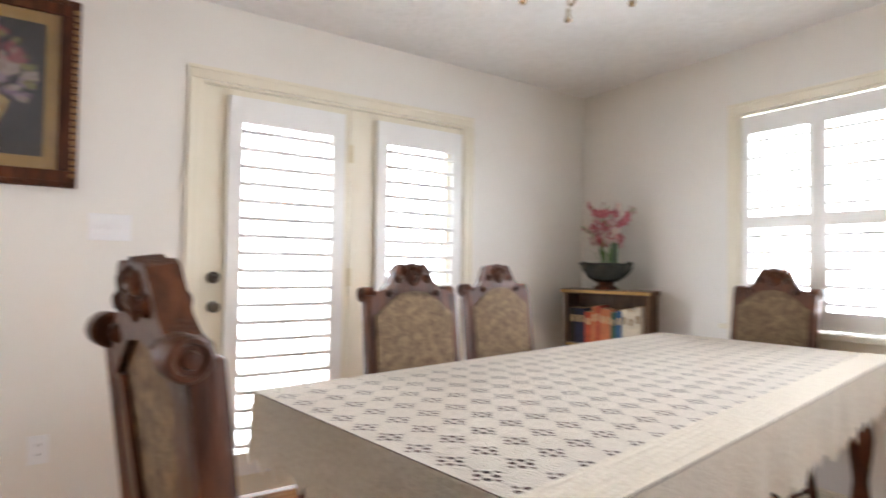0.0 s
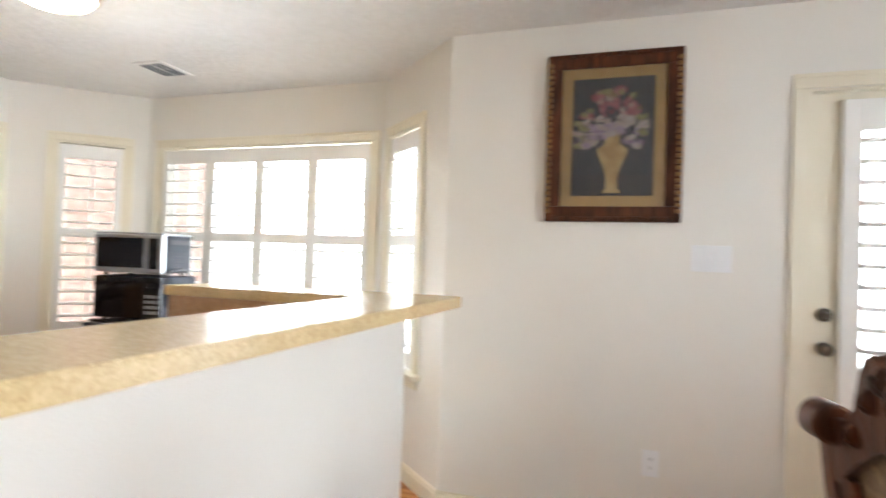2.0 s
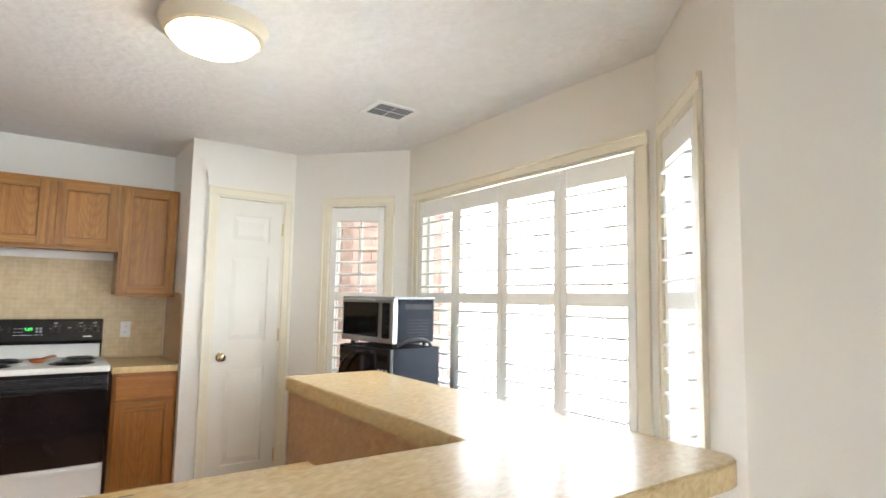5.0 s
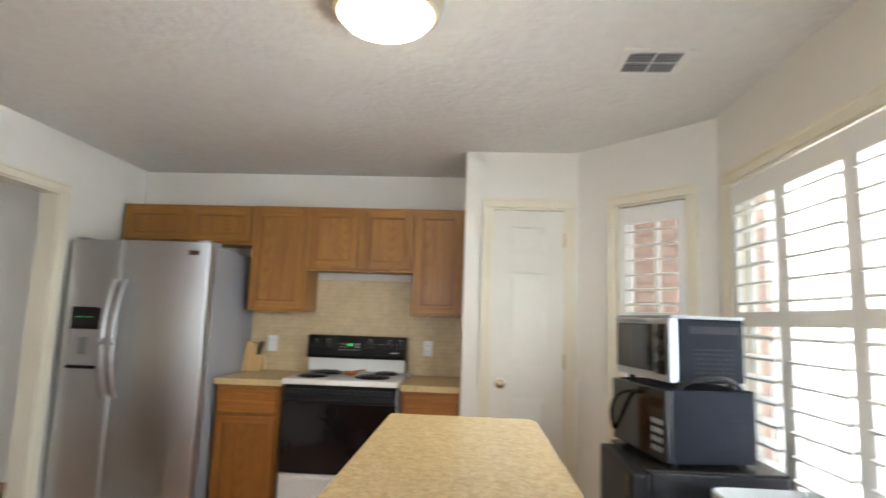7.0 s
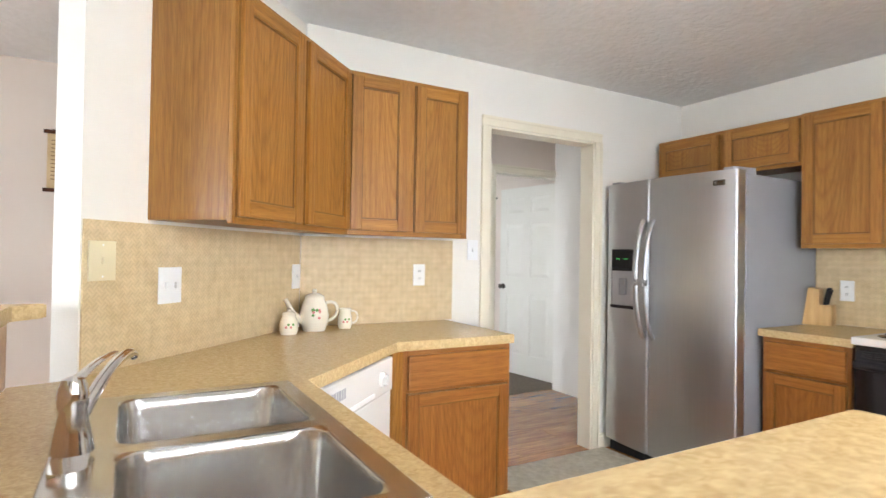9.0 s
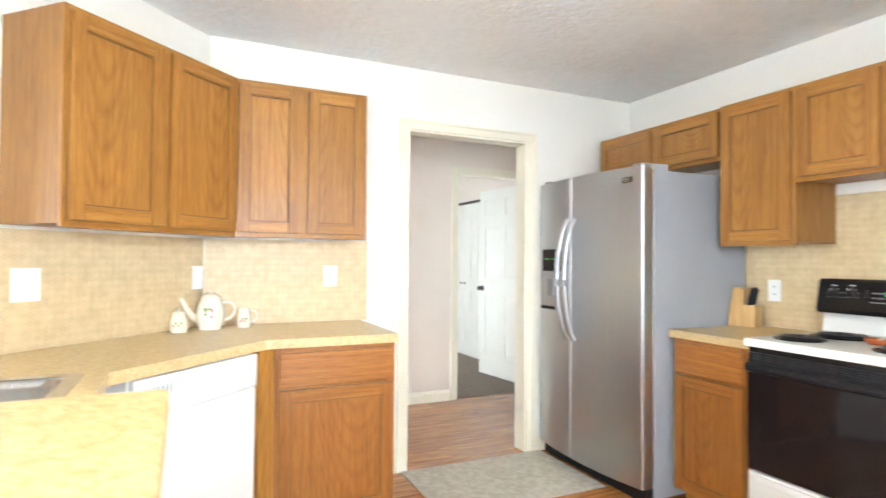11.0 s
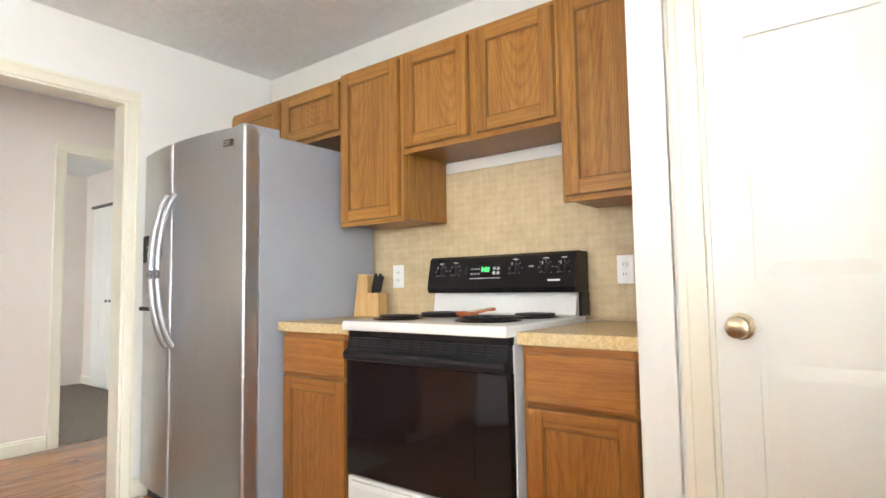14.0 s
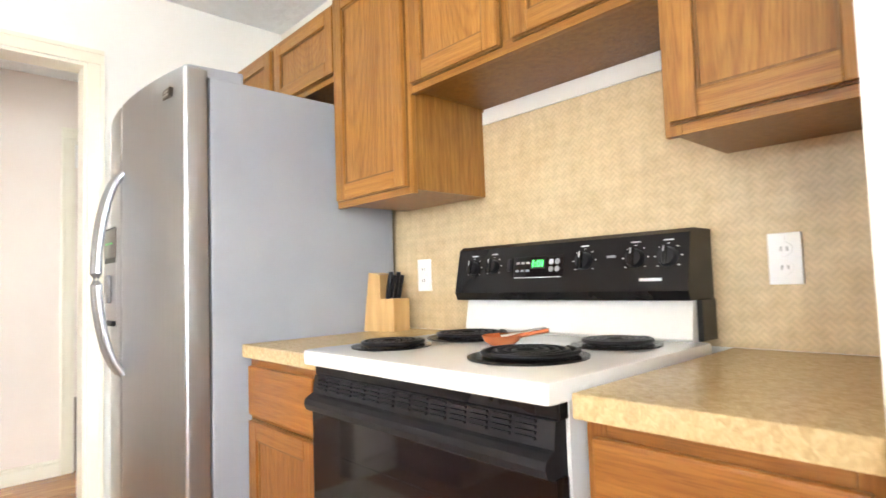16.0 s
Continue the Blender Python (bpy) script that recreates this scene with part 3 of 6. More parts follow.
panelled_door("door_1", M_PF @ pose(0.093, 0.004, 0.012), 0.444, 2.04, 1, "closed narrow white three-panel pantry door with a brass knob", 0.055, BRASS, 0.449)
panelled_door("door_2", pose(-2.395, 0.055, 0.014, 0, 0, 6.5), 0.855, 2.03, 2, "open white six-panel door swung into the carpeted room", 0.06, DARKM, 0.86)
# closet doors in the far room
cl = tagged(thing("door_3", pose(-3.05, 0.428, 0.014), "closed white bifold closet doors with small knobs", "closet door"), kind="structure")
for i in range(2):
    x0 = -0.95 + i * 0.47
    part("leaf", box_bm(x0, x0 + 0.462, 0, 0.03, 0, 2.0, 0.003), DOORW, cl)
    for z0, z1 in ((0.2, 0.85), (1.0, 1.85)):
        for xa, xb in ((x0 + 0.05, x0 + 0.21), (x0 + 0.25, x0 + 0.41)):
            part("raised_panel", box_bm(xa, xb, -0.005, 0.0, z0, z1, 0.004), DOORW, cl)
    part("knob", lathe(bmesh.new(), [(0, 0), (0.008, 0), (0.016, -0.02), (0, -0.028)], (x0 + (0.42 if i == 0 else 0.05), 0, 0.95), 12, "y"), DARKM, cl)
part("head_track", box_bm(-0.97, 0.01, -0.02, 0.03, 2.005, 2.03), DARKM, cl)


def french_leaf(name, s0, s1, sh0, sh1, label, knobs):
    """A glazed French door leaf in the east wall with a louvred shutter fixed over its glass."""
    t = tagged(thing(name, M_E @ pose(s0, 0.02, 0.012), label, "door"), kind="structure")
    w, h = s1 - s0, 2.03
    ls = sh0 - s0 + 0.02
    for a, b, c, e in ((0, ls, 0, h), (w - 0.11, w, 0, h), (ls, w - 0.11, h - 0.11, h), (ls, w - 0.11, 0, 0.22)):
        part("door_frame", box_bm(a, b, 0, 0.04, c, e, 0.003), TRIM, t)
    g = part("pane", box_bm(ls, w - 0.11, 0.018, 0.022, 0.22, h - 0.11), GLASS, t)
    g.visible_shadow = False
    shutter(M_E @ pose(0, 0.012, 0), sh0, sh1, 0.12, 2.005, (), 0.073, 0.13, 0.11, -0.022, 0.085,
            "white plantation shutter with open louvres on the French door", thick=1.5)
    if knobs:
        for z, r in ((0.945, 0.028), (1.088, 0.030)):
            part("deadbolt" if z > 1 else "door_knob", lathe(bmesh.new(), [(0, 0), (r, 0), (r, -0.010), (r * 0.55, -0.014), (r * 0.55, -0.03), (r * 0.95, -0.042), (r * 0.8, -0.06), (0, -0.062)] if z < 1 else
                 [(0, 0), (r, 0), (r * 0.95, -0.014), (r * 0.5, -0.018), (r * 0.4, -0.03), (0, -0.03)], (0.062, 0, z), 20, "y"), DARKM, t, "dark bronze lock", True)
    for z in (0.4, 1.09, 1.78):
        part("hinge", lathe(bmesh.new(), [(0, -0.05), (0.009, -0.05), (0.009, 0.05), (0, 0.05)], (w + 0.004 if knobs else 0.006, -0.010, z), 10), IVORY, t)
    return t


french_leaf("door_4", 1.624, 2.388, 1.733, 2.352, "closed cream French door leaf with a shutter over its glass", True)
french_leaf("door_5", 2.396, 3.156, 2.550, 3.146, "fixed cream French door leaf with a shutter over its glass", False)
window_lamp("sky_french", M_E @ pose(2.005, 0.10, 1.08), 0.60, 1.72, L["french"])
window_lamp("sky_french_side", M_E @ pose(2.85, 0.10, 1.08), 0.40, 1.72, L["french"] * 0.9)

def baseboard(m, s0, s1):
    bm = prism(bmesh.new(), [(0, 0), (-0.014, 0), (-0.014, 0.075), (-0.009, 0.082), (-0.009, 0.092), (0, 0.098)], s0, s1, "x")
    structure("baseboard", bm, TRIM, "cream painted baseboard along the wall", "baseboard", m)


for m, s0, s1 in ((M_E, 0.0, 1.545), (M_E, 3.235, 4.255), (M_S, 0.1, 4.8), (M_BS, 0, 0.868), (M_BM, 0, 1.98), (M_BN, 0, 0.894), (M_W, 2.02, 2.85),
                  (M_W, 0.835, 1.05), (M_H, 0, 7.435), (M_PF, 0.0, 0.015)):
    baseboard(m, s0, s1)
structure("baseboard", prism(bmesh.new(), [(0, 0), (-0.014, 0), (-0.014, 0.082), (0, 0.098)], 0, 2.75, "x"), TRIM, "cream painted baseboard along the wall", "baseboard", pose(-4.3, 0.46, 0))

# ---- bar with half wall and raised laminate ledge ----
BZ = 1.128
RY, RX = -3.90, 2.475
structure("wall_bar", prism(bmesh.new(), [(0.86, -4.04), (0.93, RY), (RX, RY), (RX, -3.0), (2.59, -3.0), (2.59, -4.04)], 0, BZ - 0.043),
          WALL, "white painted drywall half wall under the breakfast bar", "wall")
led = thing("bar_ledge", pose(0, 0, BZ - 0.042), "raised tan mottled laminate breakfast bar ledge on the half wall", "counter")


def rounded(pts, rads, n=6):
    out = []
    k = len(pts)
    for i, (p, r) in enumerate(zip(pts, rads)):
        p = Vector(p)
        if r == 0:
            out.append(tuple(p))
            continue
        a, b = Vector(pts[i - 1]) - p, Vector(pts[(i + 1) % k]) - p
        out += [tuple(x) for x in curve_pts((p + a.normalized() * r, p, p + b.normalized() * r), n)]
    return out


ledge_out = rounded([(0.80, -4.215), (2.785, -4.215), (2.785, -2.968), (2.463, -2.968), (2.463, -3.888), (0.905, -3.888), (0.83, -3.82)],
                    [0, 0.055, 0.03, 0.012, 0, 0, 0])
bm = prism(bmesh.new(), ledge_out, 0.0, 0.042)
bmesh.ops.bevel(bm, geom=[e for e in bm.edges if abs(e.verts[0].co.z - e.verts[1].co.z) < 1e-4], offset=0.003, segments=2, affect="EDGES")
part("ledge_top", bm, LAM, led)
part("edge_strip", box_bm(0.81, 2.725, -4.2164, -4.2145, 0.005, 0.0365), LAM, led)
part("edge_strip", box_bm(2.7845, 2.7864, -4.155, -3.005, 0.005, 0.0365), LAM, led)
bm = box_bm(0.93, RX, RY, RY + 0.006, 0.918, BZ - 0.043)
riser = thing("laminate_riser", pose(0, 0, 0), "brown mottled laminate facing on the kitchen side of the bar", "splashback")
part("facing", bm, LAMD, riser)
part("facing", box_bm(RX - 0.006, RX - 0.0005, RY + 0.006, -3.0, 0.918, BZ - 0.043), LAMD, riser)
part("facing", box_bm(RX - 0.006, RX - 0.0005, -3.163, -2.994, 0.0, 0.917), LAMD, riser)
part("end_panel", box_bm(RX - 0.006, 2.595, -2.9995, -2.990, 0.0, BZ - 0.043), OAKS, riser)


# ---- outlets and switches ----
def plate(m, w, h, kind, label, col=None):
    """A wall plate: rockers, toggles or a duplex receptacle. Local front at -y."""
    t = thing("light_switch" if kind != "duplex" else "wall_outlet", m, label, "switch" if kind != "duplex" else "outlet")
    part("cover_plate", box_bm(-w / 2, w / 2, -0.006, 0, -h / 2, h / 2, 0.002), col or PLATE, t)
    if kind == "duplex":
        for z in (-0.02, 0.02):
            part("receptacle", lathe(bmesh.new(), [(0, -0.006), (0.016, -0.006), (0.0155, -0.009), (0, -0.009)], (0, 0, z), 16, "y"), PLATE, t)
            for x in (-0.006, 0.006):
                part("slot", box_bm(x - 0.001, x + 0.001, -0.0096, -0.009, z - 0.004, z + 0.006), BPLAST, t)
    else:
        n = {"one": 1, "two": 2, "three": 3}[kind]
        for i in range(n):
            x = (i - (n - 1) / 2) * 0.046
            part("toggle", box_bm(x - 0.006, x + 0.006, -0.016, -0.006, -0.011, 0.011, 0.002), col or PLATE, t)
    for z in (-h / 2 + 0.012, h / 2 - 0.012):
        part("screw", lathe(bmesh.new(), [(0, -0.006), (0.003, -0.006), (0.003, -0.0075), (0, -0.0075)], (0, 0, z), 8, "y"), PLATE, t)
    return t


SP = 0.008
plate(M_N @ pose(1.42 + 1.125, -SP, 1.118), 0.072, 0.118, "duplex", "white duplex outlet on the woven laminate splashback")
plate(M_N @ pose(1.42 + 2.317, -SP, 1.118), 0.066, 0.112, "duplex", "white duplex outlet on the woven laminate splashback")
plate(M_W @ pose(0.645, -SP, 1.175), 0.072, 0.118, "duplex", "white duplex outlet on the woven laminate splashback")
plate(M_W @ pose(1.0, 0, 1.32), 0.072, 0.118, "one", "white single light switch beside the kitchen doorway")
plate(M_D @ pose(0.125, -SP, 1.25), 0.094, 0.118, "one", "ivory blank control plate on the splashback", IVORY)
plate(M_D @ pose(0.40, -SP, 1.165), 0.105, 0.124, "two", "white double switch plate on the splashback")
plate(M_D @ pose(1.235, -SP, 1.17), 0.072, 0.118, "one", "white single switch plate near the splashback corner")
plate(M_E @ pose(1.245, 0, 1.322), 0.165, 0.118, "three", "white three-toggle light switch plate on the wall")
plate(M_E @ pose(1.015, 0, 0.385), 0.072, 0.118, "duplex", "white duplex outlet low on the dining room wall")
plate(pose(1.35, RY + 0.006, 1.02, 0, 0, 180), 0.072, 0.118, "duplex", "white duplex outlet on the bar riser with a plug")


# ---- cabinets ----
def panel_door(parent, x0, x1, z0, z1, y, V, H):
    """A frame and flat panel oak door, y its back, facing -y."""
    th, st = 0.019, 0.052
    d = part("door", box_bm(x0 + st - 0.008, x1 - st + 0.008, y - 0.0092, y - 0.001, z0 + st - 0.008, z1 - st + 0.008), V, parent)
    for a, b, c, e, mt, nm in ((x0, x0 + st, z0, z1, V, "stile"), (x1 - st, x1, z0, z1, V, "stile"),
                               (x0 + st, x1 - st, z0, z0 + st, H, "rail"), (x0 + st, x1 - st, z1 - st, z1, H, "rail")):
        part(nm, box_bm(a, b, y - th, y - 0.0005, c, e, 0.0035), mt, d)
    # stained bead round the panel; the dark strip behind draws the door's edge shadow
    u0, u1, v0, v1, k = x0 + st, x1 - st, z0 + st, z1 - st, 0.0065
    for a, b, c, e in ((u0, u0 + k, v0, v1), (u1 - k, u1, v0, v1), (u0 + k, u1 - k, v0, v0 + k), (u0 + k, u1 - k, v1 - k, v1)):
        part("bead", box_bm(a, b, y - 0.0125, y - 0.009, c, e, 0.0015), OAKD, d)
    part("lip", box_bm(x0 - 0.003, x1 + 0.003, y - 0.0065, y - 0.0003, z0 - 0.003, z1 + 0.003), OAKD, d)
    return d


def upper(m, w, h, depth, doors, ext=(0.0, 0.0), label="honey oak wall cabinet with framed flat-panel doors"):
    """A wall cabinet. Local x from its left end seen from the room, back at y=0, front at -depth."""
    t = thing("wall_cabinet", m, label, "cabinet", "kitchen wall cabinets")
    part("body", prism(bmesh.new(), [(-ext[0], -0.001), (w + ext[1], -0.001), (w, -depth + 0.018), (0, -depth + 0.018)], 0.012, h), OAKS, t)
    yb = -depth + 0.018
    f = 0.034
    for a, b, c, e, mt in ((0, f, 0, h, OAK), (w - f, w, 0, h, OAK), (f, w - f, 0, f, OAKH), (f, w - f, h - f, h, OAKH)):
        part("face_frame", box_bm(a, b, yb - 0.019, yb - 0.0003, c, e, 0.002), mt, t)
    g = 0.018
    dw = (w - 2 * g - (doors - 1) * 0.042) / doors
    for i in range(doors):
        x0 = g + i * (dw + 0.042)
        if doors > 1 and i:
            part("face_frame", box_bm(x0 - 0.05, x0 + 0.008, yb - 0.0185, yb - 0.0003, f, h - f), OAK, t)
        panel_door(t, x0, x0 + dw, 0.024, h - 0.022, yb - 0.019, OAK, OAKH)
    return t


UZ, UH = 1.357, 0.762
upper(pose(0.045, 0, 1.83), 0.985, 0.289, 0.30, 2, label="short honey oak wall cabinet over the refrigerator")
upper(pose(1.031, 0, UZ), 0.412, UH, 0.32, 1)
upper(pose(1.444, 0, 1.655), 0.765, UH + UZ - 1.655, 0.32, 2, label="short honey oak wall cabinet over the range")
upper(pose(2.210, 0, UZ), 0.364, UH, 0.32, 1)
upper(pose(0, -2.757, UZ + 0.015, 0, 0, 90), 0.655, UH, 0.32, 2, (0.12, 0.0))
upper(M_D @ pose(0.305, 0, UZ + 0.015), 0.845, UH, 0.32, 2, (0.0, 0.12))
# painted strip behind the missing hood
structure("hood_strip", box_bm(1.447, 2.207, -0.012, -0.0005, 1.612, 1.655), WALL, "white painted strip of wall above the splashback", "wall")


def base(m, w, depth, doors, drawer=True, top=0.876, label="honey oak base cabinet with a drawer over a door"):
    t = thing("base_cabinet", m, label, "cabinet", "kitchen base cabinets")
    part("body", box_bm(0.001, w - 0.001, -depth + 0.02, -0.001, 0.10, top), OAKS, t)
    part("toe_kick", box_bm(0.001, w - 0.001, -depth + 0.085, -0.001, 0.0, 0.099), OAKS, t)
    yb, f = -depth + 0.02, 0.034
    for a, b, c, e, mt in ((0, f, 0.10, 0.876, OAKB), (w - f, w, 0.10, 0.876, OAKB), (f, w - f, 0.10, 0.134, OAKBH), (f, w - f, 0.846, 0.876, OAKBH), (f, w - f, 0.68, 0.72, OAKBH)):
        part("face_frame", box_bm(a, b, yb - 0.019, yb - 0.0003, c, e, 0.002), mt, t)
    y = yb - 0.0195
    if drawer:
        part("drawer_front", box_bm(0.018, w - 0.018, y - 0.019, y, 0.708, 0.855, 0.006), OAKBH, t)
    n = doors
    dw = (w - 0.036 - (n - 1) * 0.03) / n
    for i in range(n):
        panel_door(t, 0.018 + i * (dw + 0.03), 0.018 + i * (dw + 0.03) + dw, 0.115, 0.69, y, OAKB, OAKBH)
    return t


base(pose(1.0, 0, 0), 0.425, 0.63, 1)
base(pose(2.204, 0, 0), 0.372, 0.63, 1)
base(pose(0, -2.60, 0, 0, 0, 90), 0.555, 0.63, 1)
base(pose(2.47, -3.893, 0, 0, 0, 180), 1.27, 0.71, 2, True, 0.72, "honey oak sink base cabinet under the double sink")

filler = thing("corner_filler", pose(0, 0, 0), "honey oak filler strip between cabinet and dishwasher", "cabinet")
part("strip", prism(bmesh.new(), [(0.40, -2.602), (0.63, -2.602), (0.650, -2.640), (0.668, -2.668), (0.45, -2.86)], 0.10, 0.876), OAK, filler)
part("toe_kick", prism(bmesh.new(), [(0.40, -2.602), (0.55, -2.602), (0.60, -2.70), (0.45, -2.86)], 0.0, 0.0995), OAKS, filler)
# worktops
wt = thing("worktop", pose(0, 0, 0.878), "tan mottled laminate worktop along the sink wall", "counter")
bm = prism(bmesh.new(), [(0.001, -2.035), (0.001, -2.878), (0.905, -3.782), (0.93, RY + 0.007), (1.20, RY + 0.007), (1.20, -3.165), (1.175, -3.165), (0.65, -2.64), (0.65, -2.035)], 0, 0.04)
part("top", bm, LAM, wt)
for x0, x1, y0, y1 in ((1.20, 2.02, RY + 0.007, -3.715), (1.20, 2.02, -3.245, -3.165), (2.02, RX - 0.008, RY + 0.007, -3.165)):
    part("top", box_bm(x0, x1, y0, y1, 0, 0.04), LAM, wt)
for x0, x1, nm in ((0.985, 1.440, ""), (2.194, 2.574, "")):
    w2 = thing("worktop", pose(0, 0, 0.878), "tan mottled laminate worktop beside the range", "counter")
    part("top", box_bm(x0, x1, -0.652, -0.001, 0, 0.04, 0.004), LAM, w2)
# splashbacks
for nm, m, s0, s1, z0, z1 in (("n", M_N, 1.42 + 0.915, 1.42 + 2.5685, 0.919, 1.611), ("w", M_W, -0.014, 0.862, 0.919, UZ + 0.014), ("d", M_D, 0.066, 1.274, 0.919, UZ + 0.014)):
    sp = thing("splashback", m, "tan woven-pattern laminate splashback on the wall", "splashback", "splashbacks")
    part("sheet", box_bm(s0, s1, -0.007, -0.0005, z0, z1), SPLASH, sp)
sp = thing("splashback", M_PS, "tan laminate side splash with a clipped corner beside the worktop", "splashback", "splashbacks")
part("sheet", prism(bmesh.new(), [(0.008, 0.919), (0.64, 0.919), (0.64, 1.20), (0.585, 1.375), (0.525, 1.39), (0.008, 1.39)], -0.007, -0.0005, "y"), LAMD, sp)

# dishwasher on the diagonal
M_DW = pose(1.128, -3.128, 0, 0, 0, 135)
dw = thing("dishwasher", M_DW, "white built-in dishwasher with a dial under the worktop", "dishwasher")
part("tub", box_bm(0.025, 0.625, 0.02, 0.50, 0.02, 0.875), WENAM, dw)
part("door_panel", box_bm(0.028, 0.622, -0.005, 0.0195, 0.13, 0.735, 0.006), WENAM, dw)
cp = part("control_panel", box_bm(0.028, 0.622, -0.013, 0.0195, 0.738, 0.872, 0.008), WENAM, dw)
for i in range(7):
    part("vent_slot", box_bm(0.06 + i * 0.018, 0.072 + i * 0.018, -0.0142, -0.0129, 0.808, 0.842), FGRAY, cp)
part("dial", lathe(bmesh.new(), [(0, -0.013), (0.030, -0.013), (0.028, -0.024), (0.021, -0.026), (0.019, -0.042), (0, -0.042)], (0.50, 0, 0.803), 24, "y"), WENAM, cp, "white round dial", True)
part("recess_handle", box_bm(0.2, 0.42, -0.0205, -0.013, 0.752, 0.768, 0.003), PLATE, cp)
part("kick_plate", box_bm(0.028, 0.622, 0.05, 0.07, 0.0, 0.125), BPLAST, dw)

# ---- sink and faucet ----
sk = thing("kitchen_sink", pose(1.185, -3.735, 0.918), "stainless steel double-basin sink set in the laminate worktop", "sink")
SW, SD = 0.85, 0.51
rim = bmesh.new()
basins = ((0.045, 0.400, 0.10, 0.468), (0.445, 0.805, 0.10, 0.468))
add_box(rim, 0, SW, 0, 0.10, 0, 0.007, 0.002)
add_box(rim, 0, SW, 0.468, SD, 0, 0.007, 0.002)
for a, b in ((0, 0.045), (0.400, 0.445), (0.805, SW)):
    add_box(rim, a, b, 0.0995, 0.4685, 0, 0.007)
part("rim", rim, SINKS, sk)
for x0, x1, y0, y1 in basins:
    bm = bmesh.new()
    rings = []
    for z, inset, r in ((0.0072, -0.003, 0.050), (0.003, 0.001, 0.055), (-0.02, 0.004, 0.06), (-0.13, 0.010, 0.065), (-0.155, 0.020, 0.065), (-0.165, 0.045, 0.06)):
        a, b, c, d = x0 + inset, x1 - inset, y0 + inset, y1 - inset
        rings.append([bm.verts.new((p[0], p[1], z)) for p in rounded([(a, c), (b, c), (b, d), (a, d)], [r] * 4, 6)])
    # corner fillets of the rim
    sq = [bm.verts.new((p[0], p[1], 0.0072)) for p in rounded([(x0 - .004, y0 - .004), (x1 + .004, y0 - .004), (x1 + .004, y1 + .004), (x0 - .004, y1 + .004)], [0.002] * 4, 6)]
    rings.insert(0, sq)
    for a, b in zip(rings, rings[1:]):
        for i in range(len(a)):
            j = (i + 1) % len(a)
            bm.faces.new((a[i], a[j], b[j], b[i]))
    bm.faces.new(rings[-1])
    bmesh.ops.recalc_face_normals(bm, faces=bm.faces)
    bmesh.ops.reverse_faces(bm, faces=bm.faces)
    part("basin", bm, SINKS, sk, "", True)
    cx, cy = (x0 + x1) / 2, (y0 + y1) / 2
    part("drain", lathe(bmesh.new(), [(0.045, -0.1652), (0.044, -0.162), (0.034, -0.163), (0.03, -0.1645), (0, -0.1645)], (cx, cy, 0), 20), CHROME, sk, "round drain", True)

fc = thing("faucet", pose(1.612, -3.700, 0.925), "chrome single-lever kitchen faucet behind the sink", "faucet")
part("base_plate", prism(bmesh.new(), rounded([(-0.115, -0.027), (0.115, -0.027), (0.115, 0.027), (-0.115, 0.027)], [0.026] * 4), 0, 0.010), CHROME, fc, "", True)
fc.scale = (1.0, 1.0, 1.06)
part("body", lathe(bmesh.new(), [(0.0, 0.010), (0.034, 0.010), (0.030, 0.030), (0.021, 0.075), (0.024, 0.083), (0.024, 0.105), (0.017, 0.126), (0.0, 0.132)], (0, 0, 0), 24), CHROME, fc, "", True)
part("spout", tube(bmesh.new(), curve_pts(((-0.012, 0.008, 0.055), (-0.05, 0.025, 0.09), (-0.12, 0.055, 0.135), (-0.195, 0.085, 0.146), (-0.215, 0.092, 0.124)), 18), [0.0125 - 0.003 * i / 18 for i in range(19)], 14), CHROME, fc, "", True)
part("lever", tube(bmesh.new(), curve_pts(((-0.004, 0.002, 0.120), (-0.02, 0.012, 0.132), (-0.08, 0.04, 0.150), (-0.13, 0.06, 0.146)), 10), [0.012, 0.011, 0.0095, 0.0085, 0.008, 0.0075, 0.007, 0.0065, 0.006, 0.006, 0.005], 12, 0.7), CHROME, fc, "", True)

# ---- refrigerator ----
fr = thing("refrigerator", pose(0.05, 0, 0), "stainless side-by-side refrigerator with curved doors and gray sides", "refrigerator")
FW = 0.92
part("cabinet_body", box_bm(0.004, FW - 0.004, -0.735, -0.03, 0.03, 1.755, 0.006), FGRAY, fr, "gray enamelled cabinet sides")
part("base_grille", box_bm(0.01, FW - 0.01, -0.775, -0.735, 0.012, 0.088), BPLAST, fr, "black base grille")
for x in (0.05, FW - 0.05):
    part("foot", lathe(bmesh.new(), [(0, 0), (0.022, 0), (0.018, 0.02), (0.018, 0.03), (0, 0.03)], (x, -0.70, 0), 12), BPLAST, fr)
    part("foot", lathe(bmesh.new(), [(0, 0), (0.022, 0), (0.018, 0.02), (0.018, 0.03), (0, 0.03)], (x, -0.10, 0), 12), BPLAST, fr)


